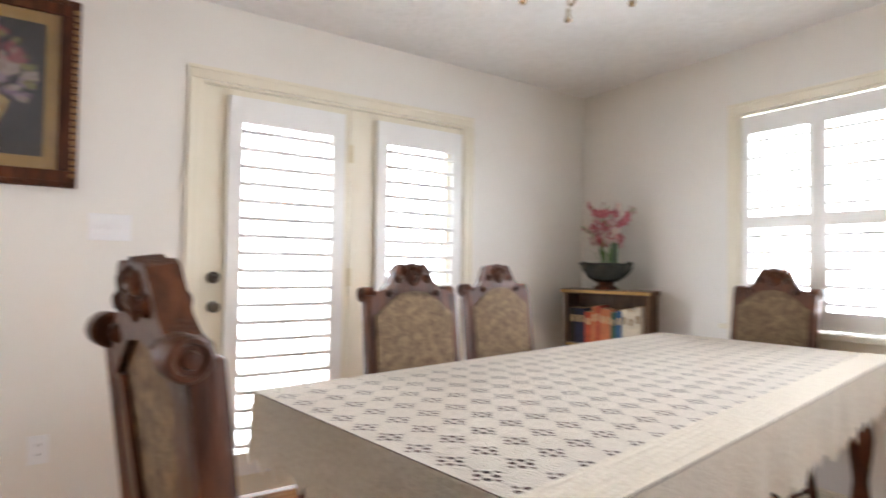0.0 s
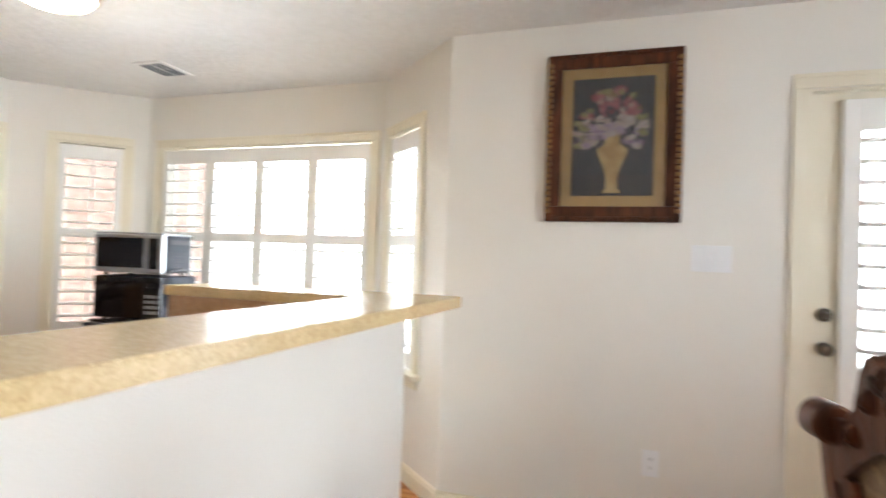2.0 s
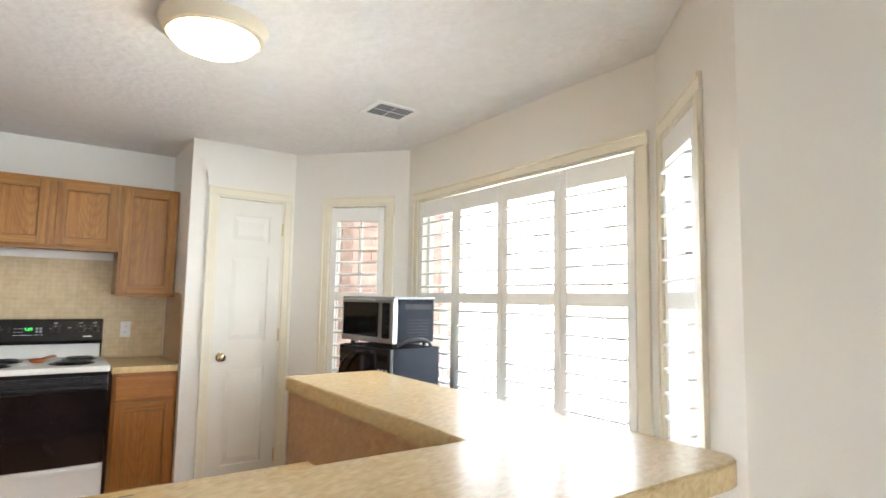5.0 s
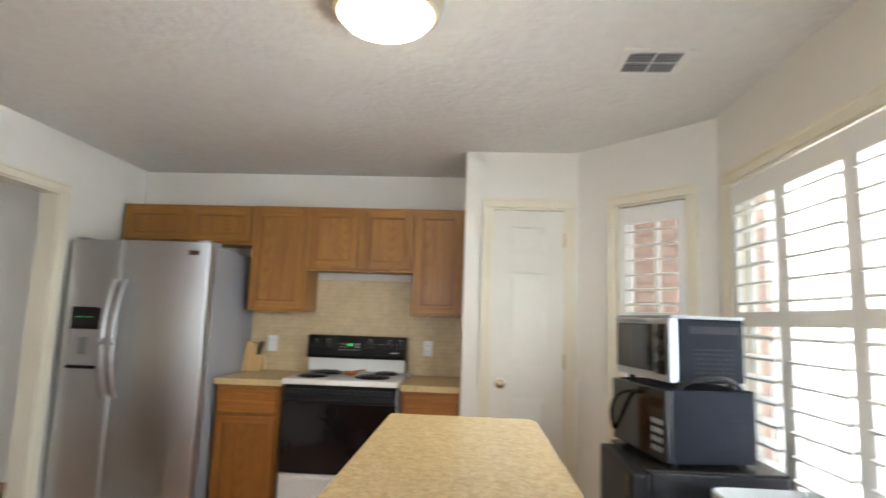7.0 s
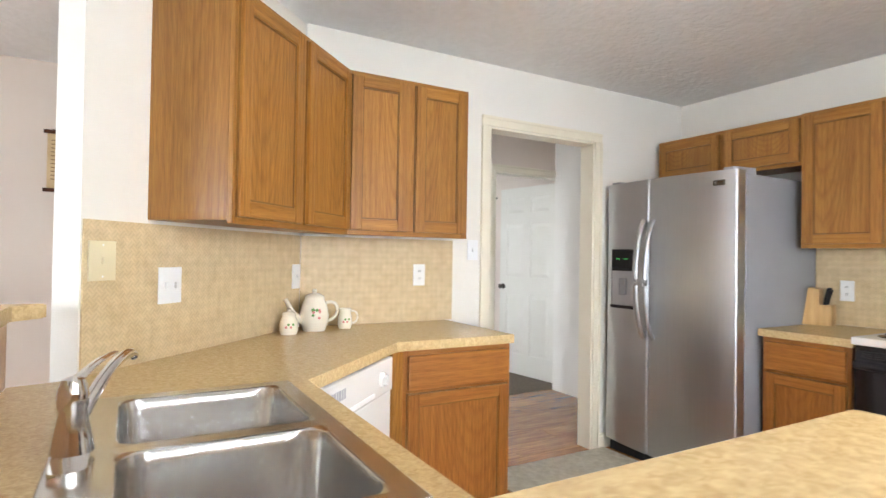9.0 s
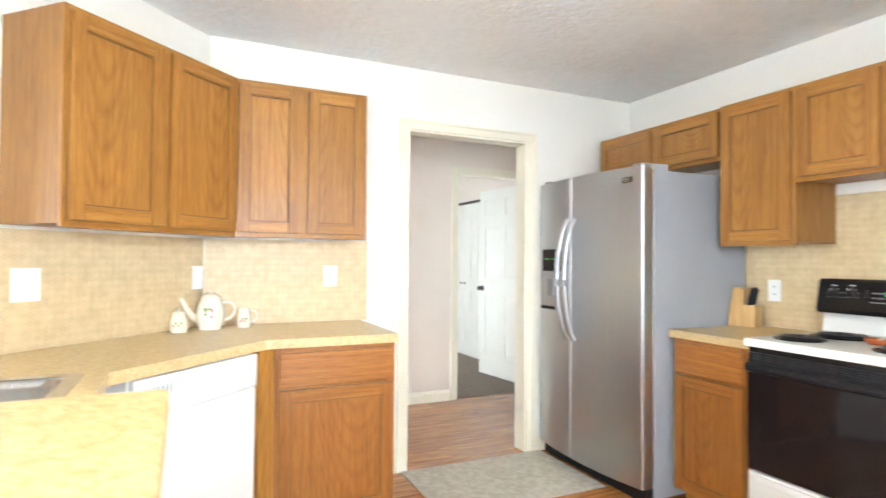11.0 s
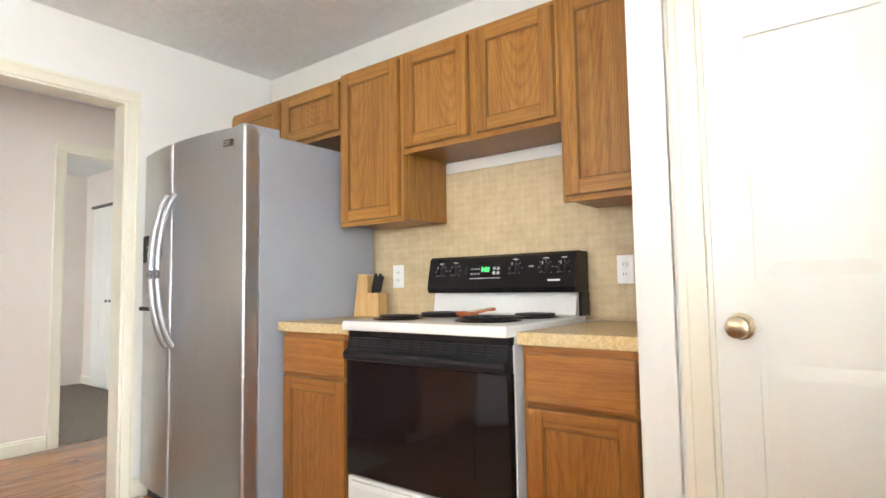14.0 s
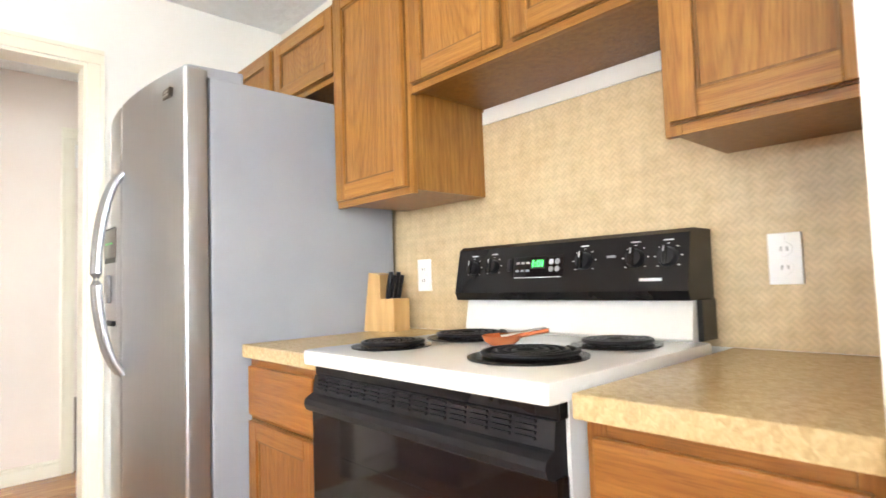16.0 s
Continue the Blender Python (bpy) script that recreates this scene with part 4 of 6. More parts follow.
def fridge_door(x0, x1, side):
    """A door whose front bows out across the whole width of the refrigerator."""
    def front(x):
        u = (x - FW / 2) / (FW / 2)
        return -0.812 - 0.048 * (1 - u * u)
    n, r = 14, 0.014
    a, b = x0 + r, x1 - r
    pts = [(x0, -0.745)]
    pts += [(a - r * math.cos(radians(q)), front(a) + r - r * math.sin(radians(q))) for q in (0, 22, 45, 68)]
    pts += [(a + (b - a) * i / n, front(a + (b - a) * i / n)) for i in range(n + 1)]
    pts += [(b + r * math.sin(radians(q)), front(b) + r - r * math.cos(radians(q))) for q in (22, 45, 68, 90)] + [(x1, -0.745)]
    bm = prism(bmesh.new(), pts, 0.095, 1.772)
    for e in bm.edges:
        if len(e.link_faces) == 2 and e.calc_face_angle() > radians(32):
            e.smooth = False
    return part("freezer_door" if side else "fridge_door", bm, STEEL, fr, "curved brushed steel door", True), front


d1, front = fridge_door(0.002, 0.376, True)
d2, front = fridge_door(0.382, FW - 0.002, False)
for x, d in ((0.345, d1), (0.415, d2)):
    y = front(x)
    pts = [Vector((x, y - 0.002 - 0.078 * max(0.0, 1 - (i / 9 - 1) ** 2) ** 0.7, 0.80 + 0.72 * i / 18)) for i in range(19)]
    part("handle", tube(bmesh.new(), pts, [0.017] * 19, 14, 0.8), STEEL, d, "curved bar handle", True)
y = front(0.16)
part("dispenser_frame", box_bm(0.075, 0.29, y - 0.012, y + 0.03, 0.965, 1.345, 0.008), BPLAST, d1, "black water and ice dispenser")
part("display", box_bm(0.085, 0.28, y - 0.0145, y - 0.012, 1.225, 1.335), BGLASS, d1)
DIMLED = glow("dim_green_digits", (0.05, 0.6, 0.10), 0.25)
part("digits", box_bm(0.12, 0.150, y - 0.0155, y - 0.0145, 1.279, 1.284), DIMLED, d1)
part("digits", box_bm(0.18, 0.215, y - 0.0155, y - 0.0145, 1.279, 1.284), DIMLED, d1)
part("recess", box_bm(0.085, 0.28, y - 0.0142, y - 0.012, 0.985, 1.205), STEEL, d1, "steel dispenser recess")
part("drip_tray", box_bm(0.085, 0.28, y - 0.03, y - 0.0145, 0.965, 0.985, 0.004), BPLAST, d1)
part("paddle", box_bm(0.155, 0.21, y - 0.03, y - 0.0145, 1.05, 1.16, 0.006), FGRAY, d1)
y = front(0.82)
bd = part("badge", box_bm(0.79, 0.855, y - 0.006, y + 0.006, 1.690, 1.720, 0.002), DARKM, d2, "small metal badge")
part("badge_bar", box_bm(0.80, 0.845, y - 0.0072, y - 0.0062, 1.706, 1.712), CHROME, bd)
part("badge_bar", box_bm(0.80, 0.845, y - 0.0072, y - 0.0062, 1.697, 1.701), CHROME, bd)
for x in (0.06, FW - 0.06):
    part("hinge_cover", prism(bmesh.new(), rounded([(x - 0.04, -0.80), (x + 0.03, -0.80), (x + 0.05, -0.62), (x - 0.05, -0.62)], [0.02] * 4), 1.756, 1.79), FGRAY, fr, "gray hinge cover")

# ---- range ----
rg = thing("electric_range", pose(1.447, 0, 0), "white coil-top electric range with black oven door and backguard", "range")
RW = 0.738
part("side_panel", box_bm(0.004, 0.03, -0.64, -0.02, 0.03, 0.905), WENAM, rg)
part("side_panel", box_bm(RW - 0.03, RW - 0.004, -0.64, -0.02, 0.03, 0.905), WENAM, rg)
part("oven_box", box_bm(0.03, RW - 0.03, -0.63, -0.02, 0.05, 0.90), BPLAST, rg)
for x in (0.06, RW - 0.06):
    for yy in (-0.58, -0.08):
        part("foot", lathe(bmesh.new(), [(0, 0), (0.02, 0), (0.016, 0.03), (0.016, 0.05), (0, 0.05)], (x, yy, 0), 10), BPLAST, rg)
part("storage_drawer", box_bm(0.006, RW - 0.006, -0.672, -0.641, 0.055, 0.352, 0.008), WENAM, rg, "white storage drawer")
part("drawer_lip", box_bm(0.03, RW - 0.03, -0.684, -0.672, 0.318, 0.342, 0.005), WENAM, rg)
od = part("oven_door", box_bm(0.006, RW - 0.006, -0.676, -0.641, 0.360, 0.79, 0.006), BGLASS, rg, "black glass oven door")
part("door_window", box_bm(0.14, RW - 0.14, -0.6775, -0.676, 0.44, 0.70), BGLASS, od)
bm = prism(bmesh.new(), [(-0.642, 0.788), (-0.680, 0.788), (-0.694, 0.794), (-0.699, 0.808), (-0.696, 0.820), (-0.684, 0.828), (-0.674, 0.832), (-0.668, 0.874), (-0.642, 0.874)], 0.010, RW - 0.010, "x")
hd = part("door_handle", bm, BPLAST, od, "full-width black handle moulding")
for i in range(13):
    x = 0.035 + i * 0.0515
    for k in range(4):
        z = 0.842 + k * 0.0088
        part("vent_slat", box_bm(x, x + 0.040, -0.679 + k * 0.0013, -0.660, z, z + 0.0040), BPLAST, hd)
part("top_trim", box_bm(0.006, RW - 0.006, -0.664, -0.62, 0.874, 0.902, 0.003), BLACK, rg)
bm = box_bm(0, RW, -0.695, -0.09, 0.900, 0.938, 0.010)
part("cooktop", bm, WENAM, rg, "white enamelled cooktop", True)
part("riser_panel", prism(bmesh.new(), [(-0.118, 0.936), (-0.128, 0.945), (-0.112, 1.032), (-0.02, 1.032), (-0.02, 0.936)], 0.002, RW - 0.028, "x"), WENAM, rg, "white backguard riser")
bg = part("backguard", prism(bmesh.new(), [(-0.148, 1.033), (-0.158, 1.055), (-0.130, 1.186), (-0.115, 1.196), (-0.02, 1.196), (-0.02, 1.033)], -0.010, RW - 0.018, "x"), BLACK, rg, "black control backguard")
part("end_cap", box_bm(RW - 0.0275, RW - 0.014, -0.10, -0.02, 0.9385, 1.0325, 0.003), BLACK, rg, "black end cap beside the riser")
# the slanted panel face: from (-0.158, 1.055) to (-0.130, 1.186)
FACE = pose(0, -0.144, 1.1205, math.degrees(math.atan2(0.131, 0.028)), 0, 0)


def raised(bm, h):
    bmesh.ops.translate(bm, vec=(0, 0, h), verts=bm.verts)
    return bm


def on_face(nm, x, v, bm, material, label="", smooth=False):
    ob = part(nm, bm, material, bg, label, smooth)
    ob.matrix_local = FACE @ Matrix.Translation((x, v, 0))
    return ob


for x, v, r in ((0.062, 0.008, 0.021), (0.142, 0.010, 0.021), (0.452, 0.012, 0.023), (0.592, 0.012, 0.023), (0.672, 0.012, 0.023)):
    kn = on_face("knob", x, v, lathe(bmesh.new(), [(0, 0), (r, 0), (r, 0.004), (r * 0.85, 0.016), (0, 0.018)], (0, 0, 0), 20), BPLAST, "black control knob", True)
    part("grip", box_bm(-0.005, 0.005, -r * 0.9, r * 0.9, 0.014, 0.026, 0.002), BLACK, kn)
    part("pointer", box_bm(-0.001, 0.001, r * 0.3, r * 0.9, 0.026, 0.0265), PLATE, kn)
    for k in range(7):
        a = radians(-130 + k * 43)
        on_face("dial_mark", x + (r + 0.009) * math.sin(a), v + (r + 0.009) * math.cos(a), box_bm(-0.0025, 0.0025, -0.0007, 0.0007, 0, 0.0005), PLATE)
    on_face("caption_bar", x, v + r + 0.017, box_bm(-0.012, 0.012, -0.0014, 0.0014, 0, 0.0005), PLATE)
on_face("rocker", 0.205, 0.012, box_bm(-0.006, 0.006, -0.018, 0.018, 0, 0.006, 0.002), BPLAST)
on_face("clock_glass", 0.305, 0.004, box_bm(-0.085, 0.085, -0.030, 0.030, 0, 0.0012), BGLASS)
on_face("clock_glow", 0.305, 0.012, box_bm(-0.024, 0.024, -0.013, 0.013, 0.0012, 0.0016), mat("green_lens", (0.006, 0.035, 0.012), 0.3))
on_face("clock_digits", 0.305, 0.012, raised(text_mesh("1:01", 0.026), 0.0022), GREENLED, "green clock digits")
for i in range(6):
    on_face("button_bar", 0.235 + (i % 3) * 0.018, 0.016 - (i // 3) * 0.022, box_bm(-0.006, 0.006, -0.003, 0.003, 0.0012, 0.0017), FGRAY)
for i in range(4):
    on_face("button_ring", 0.350 + (i % 2) * 0.020, 0.016 - (i // 2) * 0.020, lathe(bmesh.new(), [(0.006, 0.0012), (0.008, 0.0012), (0.008, 0.0018), (0.006, 0.0018)], (0, 0, 0), 12), FGRAY)
on_face("caption_bar", 0.305, -0.026, box_bm(-0.08, 0.08, -0.0008, 0.0008, 0.0012, 0.0017), PLATE)
on_face("caption_bar", 0.528, 0.020, box_bm(-0.012, 0.012, -0.003, 0.003, 0, 0.0005), FGRAY)
on_face("maker_bar", 0.632, -0.040, box_bm(-0.027, 0.027, -0.0035, 0.0035, 0, 0.0005), PLATE)
for x, yy, r in ((0.150, -0.535, 0.078), (0.175, -0.285, 0.098), (0.545, -0.500, 0.100), (0.590, -0.245, 0.078)):
    bn = part("burner", lathe(bmesh.new(), [(0, 0.9385), (r + 0.020, 0.9385), (r + 0.021, 0.942), (r + 0.010, 0.943), (r * 0.6, 0.9395), (0, 0.9395)], (x, yy, 0), 32), BLACK, rg, "black drip pan with a coil element", True)
    turns, n = 4.2, 88
    pts = [(x + (0.016 + (r - 0.016) * i / n) * math.cos(turns * math.tau * i / n), yy + (0.016 + (r - 0.016) * i / n) * math.sin(turns * math.tau * i / n), 0.950) for i in range(n + 1)]
    part("coil", tube(bmesh.new(), pts, 0.0065, 6, 0.8), BPLAST, bn, "", True)

# spoon rest on the cooktop
sr = thing("spoon_rest", pose(1.815, -0.375, 0.9385, 0, 0, 20), "terracotta spoon rest with a green painted bowl on the range", "spoon rest")
part("dish", lathe(bmesh.new(), [(0, 0), (0.035, 0), (0.052, 0.012), (0.060, 0.026), (0.057, 0.027), (0.046, 0.014), (0.030, 0.008), (0, 0.008)], (0, 0, 0), 28), TERRA, sr, "", True)
part("painted_spot", lathe(bmesh.new(), [(0, 0.0082), (0.030, 0.0084), (0.030, 0.009), (0, 0.009)], (0, 0, 0), 20), GREEN, sr, "green painted bowl")
part("handle", tube(bmesh.new(), [(0.045, 0.01, 0.022), (0.085, 0.02, 0.030), (0.135, 0.03, 0.037)], [0.013, 0.010, 0.013], 10, 0.5), TERRA, sr, "", True)
part("spoon", tube(bmesh.new(), [(0.0, -0.01, 0.02), (0.05, 0.02, 0.03), (0.12, 0.045, 0.04)], [0.010, 0.005, 0.005], 8), CHROME, sr, "metal spoon", True)

sr.scale = (0.8, 0.8, 0.9)

# knife block
kb = thing("knife_block", pose(1.03, -0.12, 0.918, 0, 0, 12), "pale wooden knife block with black-handled knives", "knife block")
part("block", prism(bmesh.new(), [(-0.075, 0), (0.072, 0), (0.072, 0.118), (0.010, 0.118), (0.008, 0.205), (-0.045, 0.215)], -0.045, 0.045, "y"), BLOCK, kb)
for i in range(4):
    y0 = -0.032 + i * 0.021
    part("knife_handle", tube(bmesh.new(), [(0.032, y0, 0.112), (0.042, y0, 0.165), (0.054, y0, 0.215 - (i % 2) * 0.012)], [0.008, 0.0095, 0.008], 8), BPLAST, kb, "black knife handle", True)

# ---- tea set ----
def teapot():
    t = thing("teapot", pose(0.155, -2.845, 0.918, 0, 0, 20), "cream ceramic teapot with painted flowers on the worktop", "teapot", "tea set")
    part("body", lathe(bmesh.new(), [(0, 0), (0.058, 0), (0.060, 0.008), (0.074, 0.05), (0.076, 0.09), (0.066, 0.14), (0.052, 0.172), (0.050, 0.18), (0, 0.18)], (0, 0, 0), 32), CERAM, t, "", True)
    part("lid", lathe(bmesh.new(), [(0, 0.18), (0.054, 0.18), (0.048, 0.192), (0.025, 0.204), (0.010, 0.208), (0.014, 0.218), (0.010, 0.228), (0, 0.229)], (0, 0, 0), 28), CERAM, t, "", True)
    part("spout", tube(bmesh.new(), curve_pts(((-0.02, -0.055, 0.055), (-0.05, -0.10, 0.07), (-0.06, -0.11, 0.14), (-0.075, -0.13, 0.175)), 10), [0.024, 0.023, 0.021, 0.019, 0.017, 0.015, 0.014, 0.013, 0.012, 0.0115, 0.011], 12), CERAM, t, "", True)
    part("handle", tube(bmesh.new(), curve_pts(((0.02, 0.06, 0.15), (0.05, 0.135, 0.18), (0.05, 0.14, 0.06), (0.02, 0.068, 0.05)), 14), 0.0085, 10), CERAM, t, "", True)
    for i in range(7):
        a = radians(-30 + random.uniform(-22, 22))
        z = 0.09 + random.uniform(-0.035, 0.035)
        f = part("painted_flower", lathe(bmesh.new(), [(0, 0.0), (random.uniform(0.006, 0.011), 0.0005), (0, 0.0012)], (0, 0, 0), 8), (ROSE, GREEN)[i % 2], t, "painted flower")
        f.matrix_local = pose(0.0755 * math.cos(a), 0.0755 * math.sin(a), z, 0, 90, math.degrees(a))
    return t


pot = teapot()
pot.scale = (0.9, 0.9, 0.86)


def shaker(x, y, label, jug):
    t = thing("milk_jug" if jug else "sugar_pot", pose(x, y, 0.918, 0, 0, 10), label, "jug" if jug else "pot", "tea set")
    part("body", lathe(bmesh.new(), [(0, 0), (0.036, 0), (0.042, 0.02), (0.040, 0.055), (0.030, 0.078), (0.031, 0.086), (0, 0.086)] if not jug else
         [(0, 0), (0.030, 0), (0.036, 0.025), (0.033, 0.06), (0.028, 0.08), (0.032, 0.098), (0.028, 0.098), (0.024, 0.08), (0, 0.07)], (0, 0, 0), 24), CERAM, t, "", True)
    if jug:
        part("handle", tube(bmesh.new(), curve_pts(((0.005, 0.03, 0.085), (0.02, 0.075, 0.09), (0.02, 0.07, 0.02), (0.005, 0.034, 0.025)), 10), 0.005, 8), CERAM, t, "", True)
    else:
        part("lid", lathe(bmesh.new(), [(0, 0.086), (0.033, 0.086), (0.026, 0.098), (0.008, 0.104), (0.010, 0.114), (0, 0.118)], (0, 0, 0), 20), CERAM, t, "", True)
    for i in range(4):
        a = radians(-40 + i * 14)
        f = part("painted_flower", lathe(bmesh.new(), [(0, 0.0), (0.006, 0.0005), (0, 0.001)], (0, 0, 0), 8), (ROSE, GREEN)[i % 2], t)
        r = 0.042 if not jug else 0.0365
        f.matrix_local = pose(r * math.cos(a), r * math.sin(a), 0.035 + (i % 2) * 0.012, 0, 90, math.degrees(a))


shaker(0.235, -2.985, "small cream lidded sugar pot with painted flowers", False)
shaker(0.135, -2.685, "small cream milk jug with painted flowers", True)

# ---- breakfast nook: fridge, microwave, toaster oven, bin ----
mf = thing("mini_fridge", pose(3.25, -2.05, 0), "black compact refrigerator standing under the bay window", "refrigerator")
part("body", box_bm(0.065, 0.57, 0.0, 0.53, 0.03, 0.80, 0.008), BPLAST, mf)
md = part("door", box_bm(0.0, 0.062, 0.0, 0.53, 0.035, 0.795, 0.012), BPLAST, mf)
part("door_handle", box_bm(-0.004, 0.02, 0.03, 0.09, 0.70, 0.785, 0.004), BLACK, md)
part("worktop_edge", box_bm(0.05, 0.57, -0.003, 0.533, 0.7995, 0.812, 0.004), BLACK, mf)
for x in (0.1, 0.52):
    for yy in (0.05, 0.48):
        part("foot", lathe(bmesh.new(), [(0, 0), (0.018, 0), (0.018, 0.03), (0, 0.03)], (x, yy, 0), 10), BLACK, mf)
mw = thing("microwave_oven", pose(3.385, -2.03, 0.812, 0, 0, 9), "black countertop microwave oven on the compact refrigerator", "microwave")
part("case", box_bm(0.02, 0.36, 0.0, 0.49, 0.014, 0.288, 0.006), SMOKE, mw)
mdoor = part("door", box_bm(-0.006, 0.02, 0.135, 0.49, 0.018, 0.285, 0.006), BGLASS, mw, "black glass microwave door")
pts = curve_pts(((-0.010, 0.47, 0.06), (-0.05, 0.44, 0.15), (-0.05, 0.40, 0.26), (-0.012, 0.20, 0.255)), 14)
part("door_handle", tube(bmesh.new(), pts, 0.008, 8), BLACK, mdoor, "", True)
pn = part("keypad", box_bm(-0.006, 0.02, 0.002, 0.132, 0.018, 0.285, 0.004), BLACK, mw)
for i in range(12):
    part("key", box_bm(-0.0085, -0.0055, 0.025 + (i % 3) * 0.032, 0.045 + (i % 3) * 0.032, 0.05 + (i // 3) * 0.034, 0.07 + (i // 3) * 0.034, 0.002), FGRAY, pn)
part("key_display", box_bm(-0.0075, -0.0055, 0.02, 0.115, 0.215, 0.25), BGLASS, pn)
for i in range(5):
    part("vent_slot", box_bm(0.22, 0.33, -0.0012, 0.0005, 0.06 + i * 0.035, 0.072 + i * 0.035), SMOKE, mw)
for x in (0.05, 0.33):
    for yy in (0.04, 0.45):
        part("foot", lathe(bmesh.new(), [(0, 0), (0.013, 0), (0.013, 0.014), (0, 0.014)], (x, yy, 0), 10), BLACK, mw)
# black arch over the microwave, taken for a carrying handle
part("cord_loop", tube(bmesh.new(), curve_pts(((0.06, 0.03, 0.292), (0.12, 0.0, 0.35), (0.27, 0.0, 0.35), (0.32, 0.03, 0.292)), 14), 0.010, 8), BPLAST, mw, "black arched loop over the microwave", True)
to = thing("toaster_oven", pose(3.415, -1.995, 1.100, 0, 0, 9), "silver and black toaster oven on top of the microwave", "toaster oven")
part("case", box_bm(0.03, 0.31, 0.0, 0.50, 0.022, 0.278, 0.016), SMOKE, to, "dark gray vented case")
part("top_cover", box_bm(0.0, 0.31, -0.002, 0.502, 0.272, 0.286, 0.005), FGRAY, to)
part("front_frame", box_bm(-0.004, 0.03, 0.0, 0.50, 0.022, 0.274, 0.010), STEEL, to, "silver front frame")
tdoor = part("glass_door", box_bm(-0.012, -0.004, 0.135, 0.475, 0.055, 0.25, 0.004), BGLASS, to)
part("door_handle", tube(bmesh.new(), curve_pts(((-0.012, 0.16, 0.262), (-0.055, 0.2, 0.268), (-0.055, 0.42, 0.268), (-0.012, 0.46, 0.262)), 12), 0.009, 8), STEEL, tdoor, "", True)
for z in (0.085, 0.145, 0.205):
    part("dial", lathe(bmesh.new(), [(0, -0.004), (0.019, -0.004), (0.017, -0.022), (0, -0.022)], (0, 0.065, z), 16, "x"), BLACK, to, "", True)
part("control_strip", box_bm(-0.0055, -0.0035, 0.03, 0.10, 0.05, 0.25), BLACK, to)
for i in range(10):
    for k in range(6):
        part("vent_hole", box_bm(0.10 + i * 0.017, 0.110 + i * 0.017, -0.001, 0.0005, 0.06 + k * 0.018, 0.067 + k * 0.018), BPLAST, to)
part("vent_band", box_bm(0.08, 0.29, -0.001, 0.0005, 0.215, 0.245), BPLAST, to)
for x in (0.05, 0.28):
    for yy in (0.05, 0.45):
        part("foot", lathe(bmesh.new(), [(0, 0), (0.016, 0), (0.013, 0.023), (0, 0.023)], (x, yy, 0), 10), BLACK, to)

bn = thing("waste_bin", pose(3.665, -2.38, 0), "tall gray plastic waste bin standing by the bay window", "waste bin")
rings = []
bm = bmesh.new()
for z, w, d, r in ((0.0, 0.12, 0.16, 0.03), (0.02, 0.13, 0.17, 0.04), (0.73, 0.172, 0.225, 0.06), (0.735, 0.185, 0.240, 0.065), (0.782, 0.187, 0.242, 0.065), (0.787, 0.178, 0.234, 0.06), (0.73, 0.165, 0.220, 0.06), (0.05, 0.12, 0.16, 0.03)):
    rings.append([bm.verts.new((p[0], p[1], z)) for p in rounded([(-w, -d), (w, -d), (w, d), (-w, d)], [r] * 4, 5)])
for a, b in zip(rings, rings[1:]):
    for i in range(len(a)):
        bm.faces.new((a[i], a[(i + 1) % len(a)], b[(i + 1) % len(a)], b[i]))
bm.faces.new(rings[0]), bm.faces.new(rings[-1])
bmesh.ops.recalc_face_normals(bm, faces=bm.faces)
part("bucket", bm, BINP, bn, "", True)
# flat dark sheet across the bucket, low inside
part("liner", box_bm(-0.145, 0.145, -0.185, 0.185, 0.30, 0.31), BPLAST, bn, "dark sheet low inside the bin")

# ---- ceiling lamp, vent ----
cl = thing("ceiling_light", pose(2.312, -2.425, HC), "lit flush ceiling light with a frosted bowl in a painted ring", "ceiling light")
part("ring", lathe(bmesh.new(), [(0, 0), (0.205, 0), (0.205, -0.012), (0.192, -0.030), (0.186, -0.050), (0.170, -0.058), (0.160, -0.050), (0, -0.05)], (0, 0, 0), 48), mat("cream_ring", (0.60, 0.53, 0.40), 0.4), cl, "cream stepped ring", True)
part("bowl", lathe(bmesh.new(), [(0.163, -0.0505), (0.160, -0.066), (0.142, -0.086), (0.105, -0.103), (0.060, -0.112), (0, -0.115)], (0, 0, 0), 48), BOWL, cl, "frosted glass bowl", True)
vt = thing("ceiling_vent", pose(3.36, -1.985, HC, 0, 0, 0), "white ceiling air register with dark louvre openings", "air vent")
part("frame", box_bm(-0.14, 0.14, -0.11, 0.11, -0.008, 0, 0.003), SHUT, vt)
for i in (0, 1):
    for k in (0, 1):
        part("opening", box_bm(-0.105 + i * 0.11, -0.005 + i * 0.11, -0.085 + k * 0.09, -0.005 + k * 0.09, -0.0088, -0.0078), BPLAST, vt, "dark slotted opening")
        for j in range(4):
            part("slat", box_bm(-0.105 + i * 0.11, -0.005 + i * 0.11, -0.083 + k * 0.09 + j * 0.021, -0.074 + k * 0.09 + j * 0.021, -0.011, -0.0086), FGRAY, vt)
ch = thing("chandelier", pose(1.897, -6.657, HC), "small brass chandelier hanging over the dining table", "chandelier")
ch.scale = (1, 1, 0.68)
part("canopy", lathe(bmesh.new(), [(0, 0), (0.06, 0), (0.055, -0.02), (0.02, -0.035), (0, -0.035)], (0, 0, 0), 20), BRASS, ch, "", True)
part("stem", tube(bmesh.new(), [(0, 0, -0.03), (0, 0, -0.22)], 0.008, 8), BRASS, ch)
part("hub", lathe(bmesh.new(), [(0, -0.18), (0.03, -0.20), (0.035, -0.24), (0.012, -0.28), (0, -0.29)], (0, 0, 0), 16), BRASS, ch, "", True)
